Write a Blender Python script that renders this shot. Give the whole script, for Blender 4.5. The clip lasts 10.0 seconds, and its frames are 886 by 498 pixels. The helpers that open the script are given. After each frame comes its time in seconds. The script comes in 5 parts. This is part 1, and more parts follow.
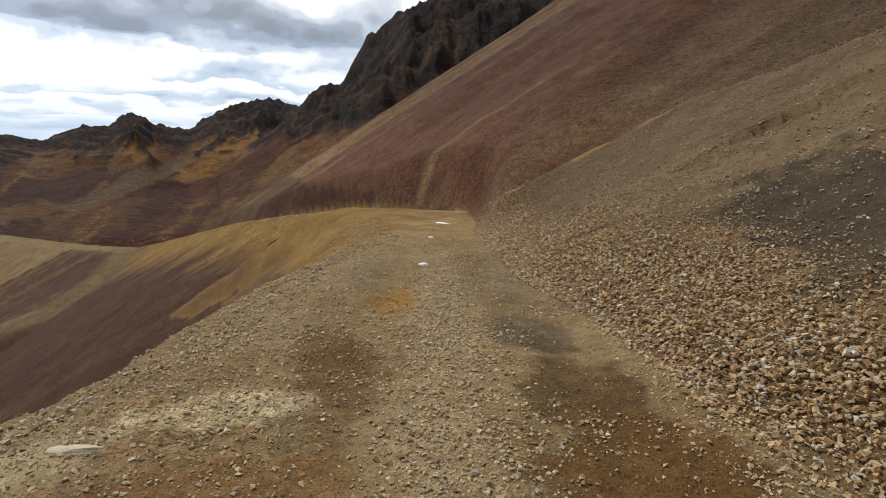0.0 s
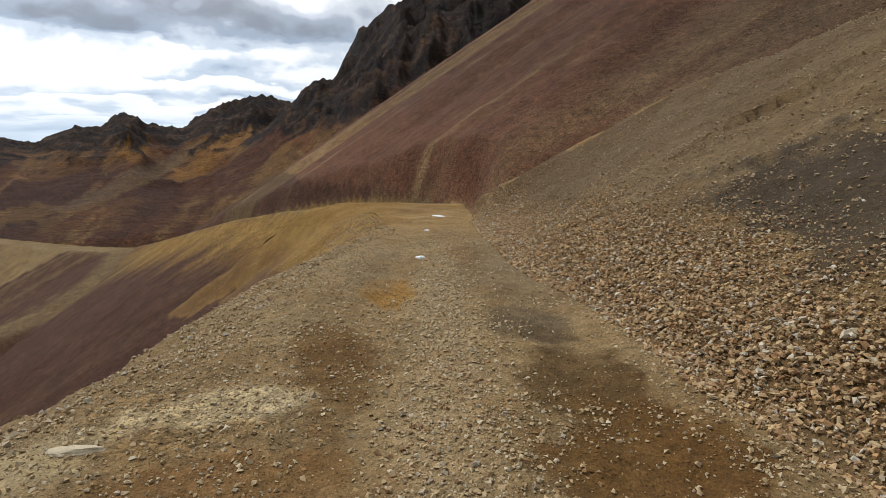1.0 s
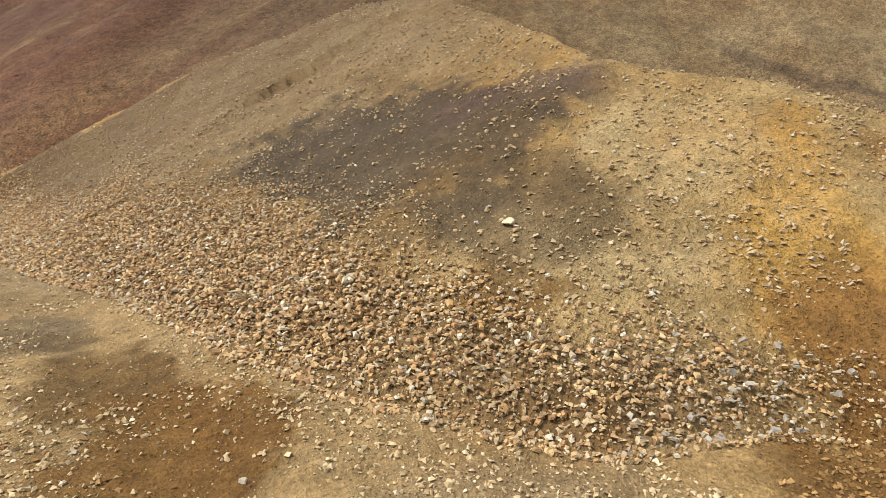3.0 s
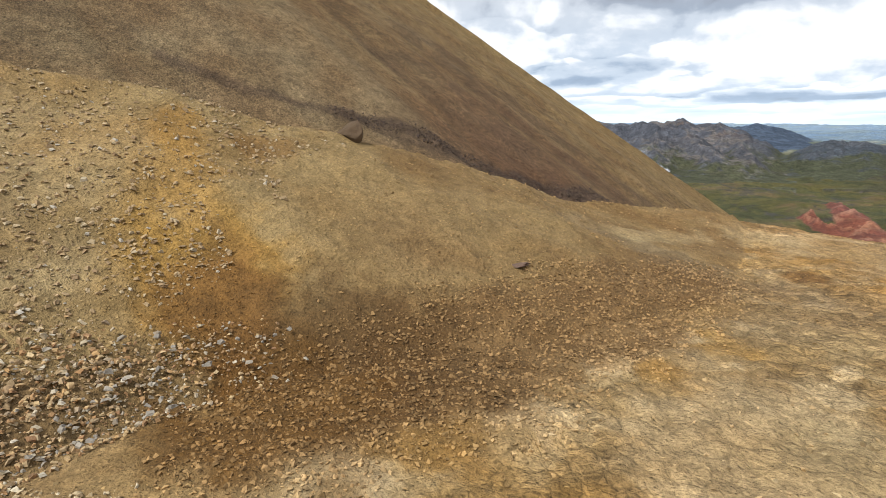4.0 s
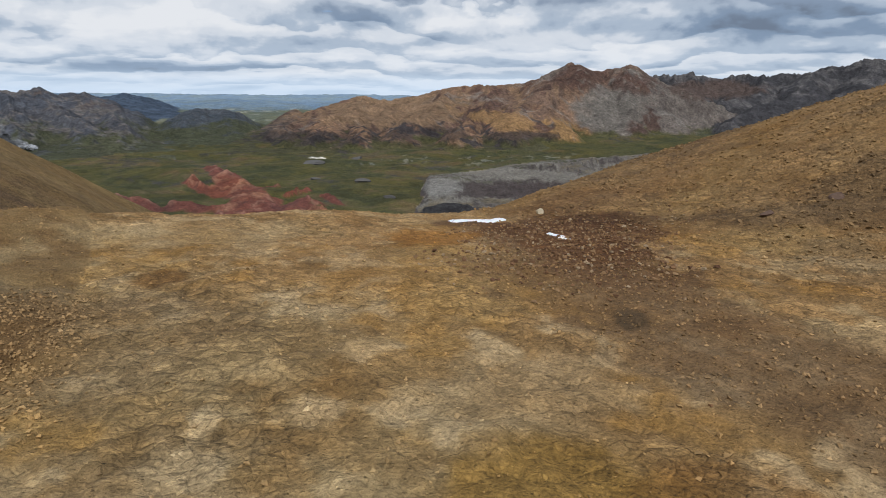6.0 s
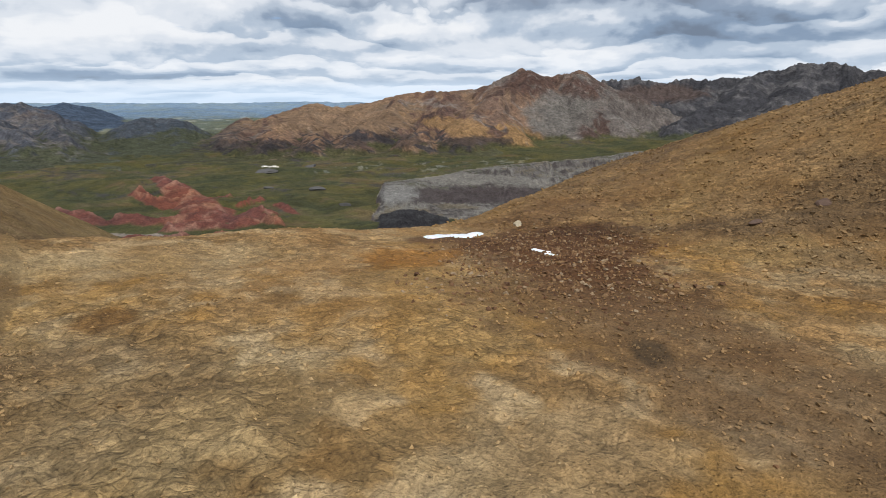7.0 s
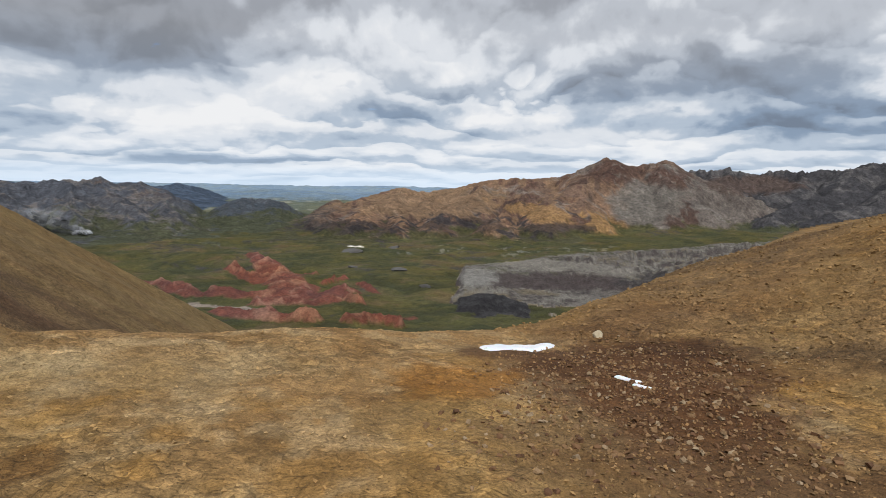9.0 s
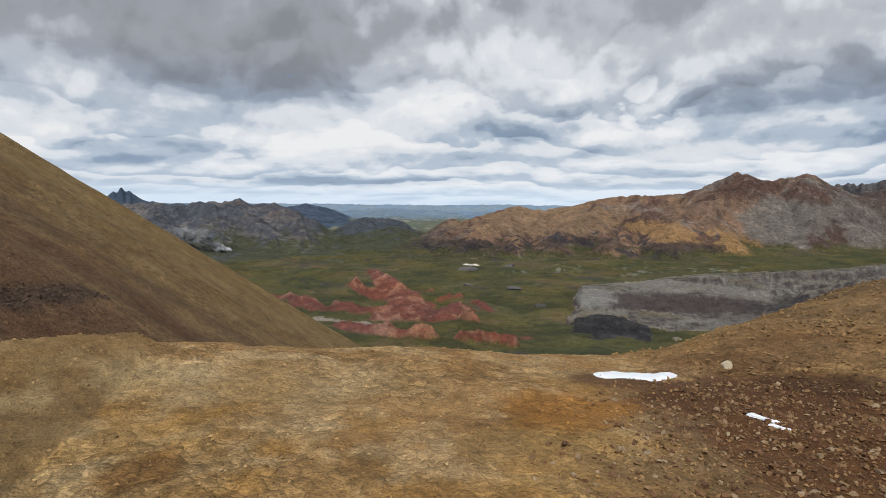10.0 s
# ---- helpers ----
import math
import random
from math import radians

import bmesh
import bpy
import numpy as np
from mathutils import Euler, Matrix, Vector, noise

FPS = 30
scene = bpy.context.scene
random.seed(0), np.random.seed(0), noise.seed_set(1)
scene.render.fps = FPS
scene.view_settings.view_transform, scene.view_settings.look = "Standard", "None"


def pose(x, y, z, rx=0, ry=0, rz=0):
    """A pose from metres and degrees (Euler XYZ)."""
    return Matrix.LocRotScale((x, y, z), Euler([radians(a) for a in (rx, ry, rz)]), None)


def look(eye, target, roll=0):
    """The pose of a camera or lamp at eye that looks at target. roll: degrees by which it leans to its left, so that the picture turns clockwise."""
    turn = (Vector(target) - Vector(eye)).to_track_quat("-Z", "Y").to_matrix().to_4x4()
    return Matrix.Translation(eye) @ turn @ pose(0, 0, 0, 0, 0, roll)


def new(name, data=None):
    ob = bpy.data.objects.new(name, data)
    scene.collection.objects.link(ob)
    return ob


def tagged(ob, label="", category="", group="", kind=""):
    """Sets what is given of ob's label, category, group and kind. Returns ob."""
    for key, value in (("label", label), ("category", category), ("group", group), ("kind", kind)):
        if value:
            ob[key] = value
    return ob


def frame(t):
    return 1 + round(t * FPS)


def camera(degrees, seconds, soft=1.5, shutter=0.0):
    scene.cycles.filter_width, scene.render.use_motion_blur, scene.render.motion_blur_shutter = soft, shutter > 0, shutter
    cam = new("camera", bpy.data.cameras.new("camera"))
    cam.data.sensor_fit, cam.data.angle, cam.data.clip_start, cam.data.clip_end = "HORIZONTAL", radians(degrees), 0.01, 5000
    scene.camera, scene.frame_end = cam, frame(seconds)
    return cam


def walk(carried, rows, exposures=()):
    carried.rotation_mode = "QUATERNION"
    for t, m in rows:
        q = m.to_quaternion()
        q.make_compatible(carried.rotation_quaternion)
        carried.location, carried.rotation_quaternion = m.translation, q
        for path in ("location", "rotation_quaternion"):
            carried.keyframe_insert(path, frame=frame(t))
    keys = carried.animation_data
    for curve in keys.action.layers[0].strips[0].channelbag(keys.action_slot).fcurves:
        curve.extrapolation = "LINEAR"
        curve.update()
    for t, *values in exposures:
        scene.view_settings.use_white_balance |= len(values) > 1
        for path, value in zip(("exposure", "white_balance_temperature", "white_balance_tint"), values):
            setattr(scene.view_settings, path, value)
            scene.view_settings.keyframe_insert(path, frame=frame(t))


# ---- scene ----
cam = camera(72.15, 10.0, soft=0.5)
PATH = [
    (0.0, pose(0.000, 0.000, 1.900, 80.22, -1.49, 0.00)),
    (0.5, pose(-0.007, -0.032, 1.912, 80.39, -1.15, -0.68)),
    (1.0, pose(0.004, 0.010, 1.888, 79.59, -0.24, -0.51)),
    (1.5, pose(-0.006, -0.026, 1.878, 79.11, 1.17, 0.47)),
    (2.0, pose(-0.006, -0.045, 1.852, 78.23, 0.92, -7.69)),
    (2.5, pose(0.085, -0.010, 1.829, 78.06, 0.36, -22.99)),
    (3.0, pose(0.364, -0.047, 1.809, 77.90, 0.30, -40.97)),
    (3.2, pose(0.499, -0.165, 1.858, 78.20, 0.17, -50.08)),
    (4.3, pose(0.528, -1.015, 1.823, 77.93, 0.76, -100.47)),
    (4.5, pose(0.689, -1.101, 1.821, 77.84, 1.81, -108.28)),
    (5.0, pose(1.065, -1.432, 1.772, 77.16, 1.16, -121.60)),
    (5.5, pose(1.382, -1.794, 1.825, 75.41, -0.04, -134.04)),
    (6.0, pose(1.789, -2.020, 1.853, 75.61, -0.38, -141.19)),
    (6.2, pose(1.915, -2.054, 1.863, 75.35, -0.28, -142.61)),
    (7.3, pose(2.650, -2.600, 1.877, 77.37, 0.41, -147.27)),
    (7.5, pose(2.781, -2.762, 1.900, 79.24, 0.22, -148.35)),
    (8.0, pose(3.012, -3.276, 1.881, 81.55, -0.38, -144.79)),
    (8.2, pose(2.961, -3.494, 1.870, 84.25, -0.96, -140.72)),
    (8.5, pose(3.094, -3.683, 1.844, 83.90, -0.68, -141.05)),
    (9.0, pose(3.218, -3.902, 1.847, 84.00, -0.91, -137.72)),
    (9.5, pose(3.238, -4.022, 1.854, 85.20, -0.90, -130.40)),
    (10.0, pose(3.287, -4.062, 1.853, 85.62, -0.34, -126.91)),
]
EXPOSURES = [(0.0, 0.12, 6400, 10), (1.8, 0.2, 6600, 10), (2.5, 0.76, 7000, 10), (3.2, 1.15, 6800, 10), (4.3, 0.42, 6400, 10), (5.5, 0.0, 6150, 10), (7.5, 0.24, 6300, 10), (10.0, 0.12, 6400, 10)]
walk(cam, PATH, EXPOSURES)

# ---------------------------------------------------------------- sky and sun
SUN_EL, SUN_AZ = 52.0, 310.0
world = bpy.data.worlds.new("world")
scene.world = world
world.use_nodes = True
wn, wl = world.node_tree.nodes, world.node_tree.links
wn.clear()


def wnode(kind, **values):
    n = wn.new(kind)
    for key, value in values.items():
        n.inputs[key].default_value = value
    return n


def wmath(op, a, b=None):
    n = wn.new("ShaderNodeMath")
    n.operation = op
    for k, v in enumerate((a, b)):
        if v is None:
            continue
        if isinstance(v, (int, float)):
            n.inputs[k].default_value = v
        else:
            wl.new(v, n.inputs[k])
    return n.outputs[0]


def wramp(fac, stops):
    n = wn.new("ShaderNodeValToRGB")
    n.color_ramp.interpolation = "EASE"
    while len(n.color_ramp.elements) < len(stops):
        n.color_ramp.elements.new(0.5)
    for e, (p, c) in zip(n.color_ramp.elements, stops):
        e.position, e.color = p, (*c, 1)
    wl.new(fac, n.inputs[0])
    return n.outputs[0]


def wmix(fac, a, b):
    n = wn.new("ShaderNodeMix")
    n.data_type = "RGBA"
    for sock, v in ((n.inputs[0], fac), (n.inputs[6], a), (n.inputs[7], b)):
        if isinstance(v, tuple):
            sock.default_value = (*v, 1)
        elif isinstance(v, (int, float)):
            sock.default_value = v
        else:
            wl.new(v, sock)
    return n.outputs[2]


coord = wn.new("ShaderNodeTexCoord")
axis = wn.new("ShaderNodeSeparateXYZ")
wl.new(coord.outputs["Generated"], axis.inputs[0])
up = wmath("MAXIMUM", axis.outputs[2], 0.0)
span = wmath("MAXIMUM", wmath("SQRT", wmath("SUBTRACT", 1.0, wmath("MULTIPLY", up, up))), 0.05)
bearing = wmath("MULTIPLY", wmath("ARCTAN2", axis.outputs[0], axis.outputs[1]), 57.29578)
rise = wmath("MULTIPLY", wmath("ARCSINE", up), 57.29578)


def cloud_place(stretch, lift):
    """Bearing on a circle and height on a scale that is finer near the horizon."""
    v = wn.new("ShaderNodeCombineXYZ")
    wl.new(wmath("DIVIDE", axis.outputs[0], span), v.inputs[0])
    wl.new(wmath("DIVIDE", axis.outputs[1], span), v.inputs[1])
    wl.new(wmath("ADD", wmath("MULTIPLY", wmath("LOGARITHM", wmath("ADD", up, 0.045), 2.718), stretch), lift), v.inputs[2])
    return v.outputs[0]


def cloud_noise(place, scale, detail, rough, distort):
    n = wnode("ShaderNodeTexNoise", Scale=scale, Detail=detail, Roughness=rough, Distortion=distort)
    wl.new(place, n.inputs["Vector"])
    return n.outputs["Fac"]


heaps = cloud_noise(cloud_place(0.42, 3.1), 2.3, 8, 0.5, 0.2)
above = cloud_noise(cloud_place(0.42, 3.15), 2.3, 8, 0.5, 0.2)
puffs = cloud_noise(cloud_place(0.26, 5.6), 6.5, 7, 0.47, 0.2)
puffs_above = cloud_noise(cloud_place(0.26, 5.63), 6.5, 7, 0.47, 0.2)
decks = cloud_noise(cloud_place(0.85, 7.3), 1.5, 6, 0.5, 0.15)
wisps = cloud_noise(cloud_place(0.5, 1.2), 8.0, 4, 0.5, 0.3)
# rows of cloud one behind the other: lumpy bright tops over flat grey bases
lumps = wn.new("ShaderNodeTexVoronoi")
lumps.feature, lumps.normalize = "SMOOTH_F1", True
for key, value in (("Scale", 11.0), ("Detail", 2.5), ("Roughness", 0.55), ("Smoothness", 0.35)):
    lumps.inputs[key].default_value = value
wl.new(cloud_place(0.5, 2.2), lumps.inputs["Vector"])
drift = cloud_noise(cloud_place(0.30, 9.4), 3.2, 3, 0.5, 0.3)


def cloud_rows(per_octave, start, sway):
    """Height within a row of clouds, 0 at its base and 1 at its top."""
    v = wmath("ADD", wmath("MULTIPLY", wmath("LOGARITHM", wmath("ADD", up, 0.02), 2.0), per_octave), start)
    v = wmath("ADD", v, wmath("MULTIPLY", wmath("SUBTRACT", drift, 0.5), sway))
    v = wmath("ADD", v, wmath("MULTIPLY", wmath("SUBTRACT", puffs, 0.5), 2.4))
    v = wmath("ADD", v, wmath("MULTIPLY", lumps.outputs["Distance"], 1.1))
    return wmath("FRACT", v)


def row_tone(f):
    n = wn.new("ShaderNodeValToRGB")
    stops = [(0.0, 0.02), (0.16, 0.10), (0.42, 0.45), (0.66, 0.86), (0.82, 1.0), (0.89, 0.92), (1.0, 0.05)]
    while len(n.color_ramp.elements) < len(stops):
        n.color_ramp.elements.new(0.5)
    for e, (p, c) in zip(n.color_ramp.elements, stops):
        e.position, e.color = p, (c, c, c, 1)
    wl.new(f, n.inputs[0])
    return n.outputs[0]


rows = row_tone(cloud_rows(1.45, 7.3, 2.4))
shade = wmath("MULTIPLY", wmath("SUBTRACT", heaps, above), 1.2)
# broad decks: bearing, height, half width and half height in degrees, change of tone
DECKS = [(108, 17, 24, 6.5, -0.25), (160, 8.4, 16, 3.6, -0.27), (137, 7.6, 11, 2.2, -0.18), (118, 6.2, 11, 2.2, 0.16), (117, 1.9, 13, 0.8, -0.26), (101, 4.2, 9, 1.1, -0.20), (150, 4.0, 12, 1.3, 0.12), (-22, 9.6, 15, 2.6, -0.42), (-30, 5.2, 9, 2.2, 0.14), (75, 5.0, 12, 1.6, -0.2)]
body = wmath("MULTIPLY", wmath("SUBTRACT", decks, 0.5), 0.6)
for b0, e0, hw, hh, dark in DECKS:
    u = wmath("DIVIDE", wmath("SUBTRACT", bearing, float(b0)), float(hw))
    v = wmath("DIVIDE", wmath("SUBTRACT", rise, float(e0)), float(hh))
    d = wmath("ADD", wmath("SQRT", wmath("ADD", wmath("MULTIPLY", u, u), wmath("MULTIPLY", v, v))), wmath("ADD", wmath("MULTIPLY", wmath("SUBTRACT", heaps, 0.5), 1.6), wmath("MULTIPLY", wmath("SUBTRACT", puffs, 0.5), 0.8)))
    k = wn.new("ShaderNodeMapRange")
    k.interpolation_type = "SMOOTHSTEP"
    wl.new(d, k.inputs[0])
    for q, val in zip((1, 2, 3, 4), (0.45, 1.25, dark, 0.0)):
        k.inputs[q].default_value = val
    body = wmath("ADD", body, k.outputs[0])
high = wn.new("ShaderNodeMapRange")
wl.new(rise, high.inputs[0])
for q, val in zip((1, 2, 3, 4), (9.0, 32.0, 0.0, -0.34)):
    high.inputs[q].default_value = val
near = wn.new("ShaderNodeMapRange")
wl.new(rise, near.inputs[0])
for q, val in zip((1, 2, 3, 4), (6.0, 13.0, 1.0, 0.25)):
    near.inputs[q].default_value = val
# the rows fade where the cloud closes up, and high overhead
clear = wn.new("ShaderNodeMapRange")
wl.new(decks, clear.inputs[0])
for q, val in zip((1, 2, 3, 4), (0.35, 0.62, 0.12, 0.38)):
    clear.inputs[q].default_value = val
rolled = wmath("MULTIPLY", wmath("SUBTRACT", rows, 0.58), wmath("MULTIPLY", clear.outputs[0], wmath("ADD", 0.35, wmath("MULTIPLY", near.outputs[0], 0.65))))
grain = wmath("ADD", wmath("MULTIPLY", wmath("SUBTRACT", heaps, 0.5), 0.4), wmath("MULTIPLY", wmath("SUBTRACT", wisps, 0.5), 0.22))
curl = wmath("ADD", wmath("MULTIPLY", wmath("SUBTRACT", puffs, puffs_above), 1.2), wmath("MULTIPLY", wmath("SUBTRACT", 0.4, lumps.outputs["Distance"]), 0.07))
grain = wmath("ADD", wmath("ADD", grain, curl), rolled)
tone = wmath("ADD", wmath("ADD", wmath("ADD", body, shade), high.outputs[0]), wmath("ADD", grain, 0.67))
cloud = wramp(tone, [(0.05, (0.29, 0.305, 0.335)), (0.32, (0.39, 0.41, 0.45)), (0.52, (0.58, 0.61, 0.66)), (0.70, (0.83, 0.855, 0.89)), (0.90, (1.0, 1.0, 1.0))])
blue = wramp(tone, [(0.10, (0.20, 0.255, 0.34)), (0.32, (0.28, 0.375, 0.51)), (0.52, (0.52, 0.61, 0.72)), (0.70, (0.83, 0.865, 0.91)), (0.90, (1.0, 1.0, 1.0))])
cloud = wmix(wmath("SUBTRACT", wmath("MULTIPLY", near.outputs[0], 1.2), 0.3), cloud, blue)
# clouds glow towards the hidden sun
toward = wn.new("ShaderNodeVectorMath")
toward.operation = "DOT_PRODUCT"
wl.new(coord.outputs["Generated"], toward.inputs[0])
toward.inputs[1].default_value = (math.sin(radians(SUN_AZ)) * math.cos(radians(SUN_EL)), math.cos(radians(SUN_AZ)) * math.cos(radians(SUN_EL)), math.sin(radians(SUN_EL)))
glow = wmath("ADD", 0.78, wmath("MULTIPLY", wmath("POWER", wmath("MAXIMUM", toward.outputs["Value"], 0.0), 2.0), 0.95))
lit = wn.new("ShaderNodeVectorMath")
lit.operation = "SCALE"
wl.new(cloud, lit.inputs[0])
wl.new(glow, lit.inputs[3])
cloud = lit.outputs[0]
sky = wn.new("ShaderNodeTexSky")
sky.sky_type, sky.sun_disc = "NISHITA", False
sky.sun_elevation, sky.sun_rotation = radians(SUN_EL), radians(SUN_AZ)
sky.altitude = 4500
dim = wn.new("ShaderNodeVectorMath")
dim.operation = "SCALE"
dim.inputs[3].default_value = 0.09
wl.new(sky.outputs[0], dim.inputs[0])
cover = wramp(wisps, [(0.20, (0, 0, 0)), (0.30, (1, 1, 1))])
open_sky = wmix(cover, dim.outputs[0], cloud)
# pale haze low over the horizon
low = wramp(axis.outputs[2], [(0.0, (1, 1, 1)), (0.012, (0.8, 0.8, 0.8)), (0.035, (0.2, 0.2, 0.2)), (0.09, (0, 0, 0))])
full = wmix(wmath("MULTIPLY", low, 0.75), open_sky, (0.62, 0.74, 0.87))
back = wnode("ShaderNodeBackground", Strength=1.0)
wl.new(full, back.inputs[0])
out = wn.new("ShaderNodeOutputWorld")
wl.new(back.outputs[0], out.inputs[0])

sun = new("sun", bpy.data.lights.new("sun", "SUN"))
sun.data.energy, sun.data.angle, sun.data.color = 2.3, radians(10), (1.0, 0.965, 0.90)
sa, se = radians(SUN_AZ), radians(SUN_EL)
sun.matrix_world = look(Vector((math.sin(sa) * math.cos(se), math.cos(sa) * math.cos(se), math.sin(se))) * 100, (0, 0, 0))

# ---------------------------------------------------------------- materials
def material(name, rough=0.95, spec=0.2):
    m = bpy.data.materials.new(name)
    m.use_nodes = True
    b = m.node_tree.nodes["Principled BSDF"]
    b.inputs["Roughness"].default_value, b.inputs["Specular IOR Level"].default_value = rough, spec
    return m, m.node_tree.nodes, m.node_tree.links, b


def tex(n, l, kind, vec, **values):
    t = n.new(kind)
    l.new(vec, t.inputs["Vector"])
    for key, value in values.items():
        t.inputs[key].default_value = value
    return t


def sums(n, l, parts):
    """Weighted sum of sockets."""
    acc = None
    for sock, w in parts:
        k = n.new("ShaderNodeMath")
        k.operation = "MULTIPLY_ADD"
        l.new(sock, k.inputs[0])
        k.inputs[1].default_value = w
        if acc is None:
            k.inputs[2].default_value = 0
        else:
            l.new(acc, k.inputs[2])
        acc = k.outputs[0]
    return acc


def ranged(n, l, sock, lo, hi, a, b):
    r = n.new("ShaderNodeMapRange")
    l.new(sock, r.inputs[0])
    for k, v in zip((1, 2, 3, 4), (lo, hi, a, b)):
        r.inputs[k].default_value = v
    return r.outputs[0]


def times(n, l, colour, factor):
    v = n.new("ShaderNodeVectorMath")
    v.operation = "SCALE"
    l.new(colour, v.inputs[0])
    l.new(factor, v.inputs[3])
    return v.outputs[0]


def land(name, scales, relief, contrast=0.35, cracks=0.0, rough=0.95, tint=None, speck=0.0):
    """Earth or rock: the colour laid on the mesh, broken up by grain at several sizes, with relief of the same sizes."""
    m, n, l, b = material(name, rough)
    co = n.new("ShaderNodeTexCoord").outputs["Object"]
    col = n.new("ShaderNodeVertexColor")
    col.layer_name = "soil"
    grains = [tex(n, l, "ShaderNodeTexNoise", co, Scale=s, Detail=6, Roughness=0.68).outputs["Fac"] for s in scales]
    colour = col.outputs[0]
    for q, g in enumerate(grains):
        amount = contrast * (0.6, 0.85, 1.1)[q]
        colour = times(n, l, colour, ranged(n, l, g, 0.34, 0.66, 1 - amount, 1 + amount))
    if tint:
        hue = tex(n, l, "ShaderNodeTexNoise", co, Scale=scales[0] * 0.37, Detail=4)
        x = n.new("ShaderNodeMix")
        x.data_type, x.blend_type = "RGBA", "MULTIPLY"
        l.new(ranged(n, l, hue.outputs["Fac"], 0.42, 0.62, 0, 1), x.inputs[0])
        l.new(colour, x.inputs[6])
        x.inputs[7].default_value = (*tint, 1)
        colour = x.outputs[2]
    high = sums(n, l, [(g, r) for g, r in zip(grains, relief)])
    for size in ((speck, speck * 2.6) if speck else ()):
        v = tex(n, l, "ShaderNodeTexVoronoi", co, Scale=size)
        dot = ranged(n, l, v.outputs["Distance"], 0.12, 0.30, 1, 0)
        bright = n.new("ShaderNodeSeparateXYZ")
        l.new(v.outputs["Color"], bright.inputs[0])
        pick = n.new("ShaderNodeMath")
        pick.operation = "MULTIPLY"
        l.new(dot, pick.inputs[0])
        l.new(ranged(n, l, bright.outputs[0], 0.35, 0.6, 0, 1), pick.inputs[1])
        gain = n.new("ShaderNodeMath")
        gain.operation = "MULTIPLY_ADD"
        l.new(pick.outputs[0], gain.inputs[0])
        l.new(ranged(n, l, bright.outputs[1], 0, 1, -0.55, 0.6), gain.inputs[1])
        gain.inputs[2].default_value = 1.0
        colour = times(n, l, colour, gain.outputs[0])
        k = n.new("ShaderNodeMath")
        k.operation = "MULTIPLY_ADD"
        l.new(pick.outputs[0], k.inputs[0])
        k.inputs[1].default_value = 0.35 / size
        l.new(high, k.inputs[2])
        high = k.outputs[0]
    if cracks:
        warp = tex(n, l, "ShaderNodeTexNoise", co, Scale=5.0, Detail=1.5)
        vm = n.new("ShaderNodeVectorMath")
        vm.operation = "MULTIPLY_ADD"
        l.new(warp.outputs["Color"], vm.inputs[0])
        vm.inputs[1].default_value = (0.08, 0.08, 0.08)
        l.new(co, vm.inputs[2])
        where = col.outputs["Alpha"]
        for size, depth, tone in ((6.5, 0.014, 0.24), (15.0, 0.008, 0.20)):
            v = n.new("ShaderNodeTexVoronoi")
            v.feature = "DISTANCE_TO_EDGE"
            v.inputs["Scale"].default_value = size
            l.new(vm.outputs[0], v.inputs["Vector"])
            plate = n.new("ShaderNodeMath")
            plate.operation = "MULTIPLY"
            l.new(where, plate.inputs[0])
            l.new(ranged(n, l, v.outputs["Distance"], 0.0, 0.16, -1, 0), plate.inputs[1])
            k = n.new("ShaderNodeMath")
            k.operation = "MULTIPLY_ADD"
            l.new(plate.outputs[0], k.inputs[0])
            k.inputs[1].default_value = depth
            l.new(high, k.inputs[2])
            high = k.outputs[0]
            line = n.new("ShaderNodeMath")
            line.operation = "MULTIPLY"
            l.new(where, line.inputs[0])
            l.new(ranged(n, l, v.outputs["Distance"], 0.01, 0.08, -tone, 0), line.inputs[1])
            g = n.new("ShaderNodeMath")
            g.operation = "ADD"
            l.new(line.outputs[0], g.inputs[0])
            g.inputs[1].default_value = 1.0
            colour = times(n, l, colour, g.outputs[0])
            cell = n.new("ShaderNodeTexVoronoi")
            cell.inputs["Scale"].default_value = size
            l.new(vm.outputs[0], cell.inputs["Vector"])
            each = n.new("ShaderNodeSeparateXYZ")
            l.new(cell.outputs["Color"], each.inputs[0])
            vary = n.new("ShaderNodeMath")
            vary.operation = "MULTIPLY_ADD"
            l.new(where, vary.inputs[0])
            l.new(ranged(n, l, each.outputs[0], 0, 1, -0.17, 0.26), vary.inputs[1])
            vary.inputs[2].default_value = 1.0
            colour = times(n, l, colour, vary.outputs[0])
    bump = n.new("ShaderNodeBump")
    bump.inputs["Strength"].default_value, bump.inputs["Distance"].default_value = 1.0, 1.0
    l.new(high, bump.inputs["Height"])
    l.new(bump.outputs[0], b.inputs["Normal"])
    l.new(colour, b.inputs["Base Color"])
    return m


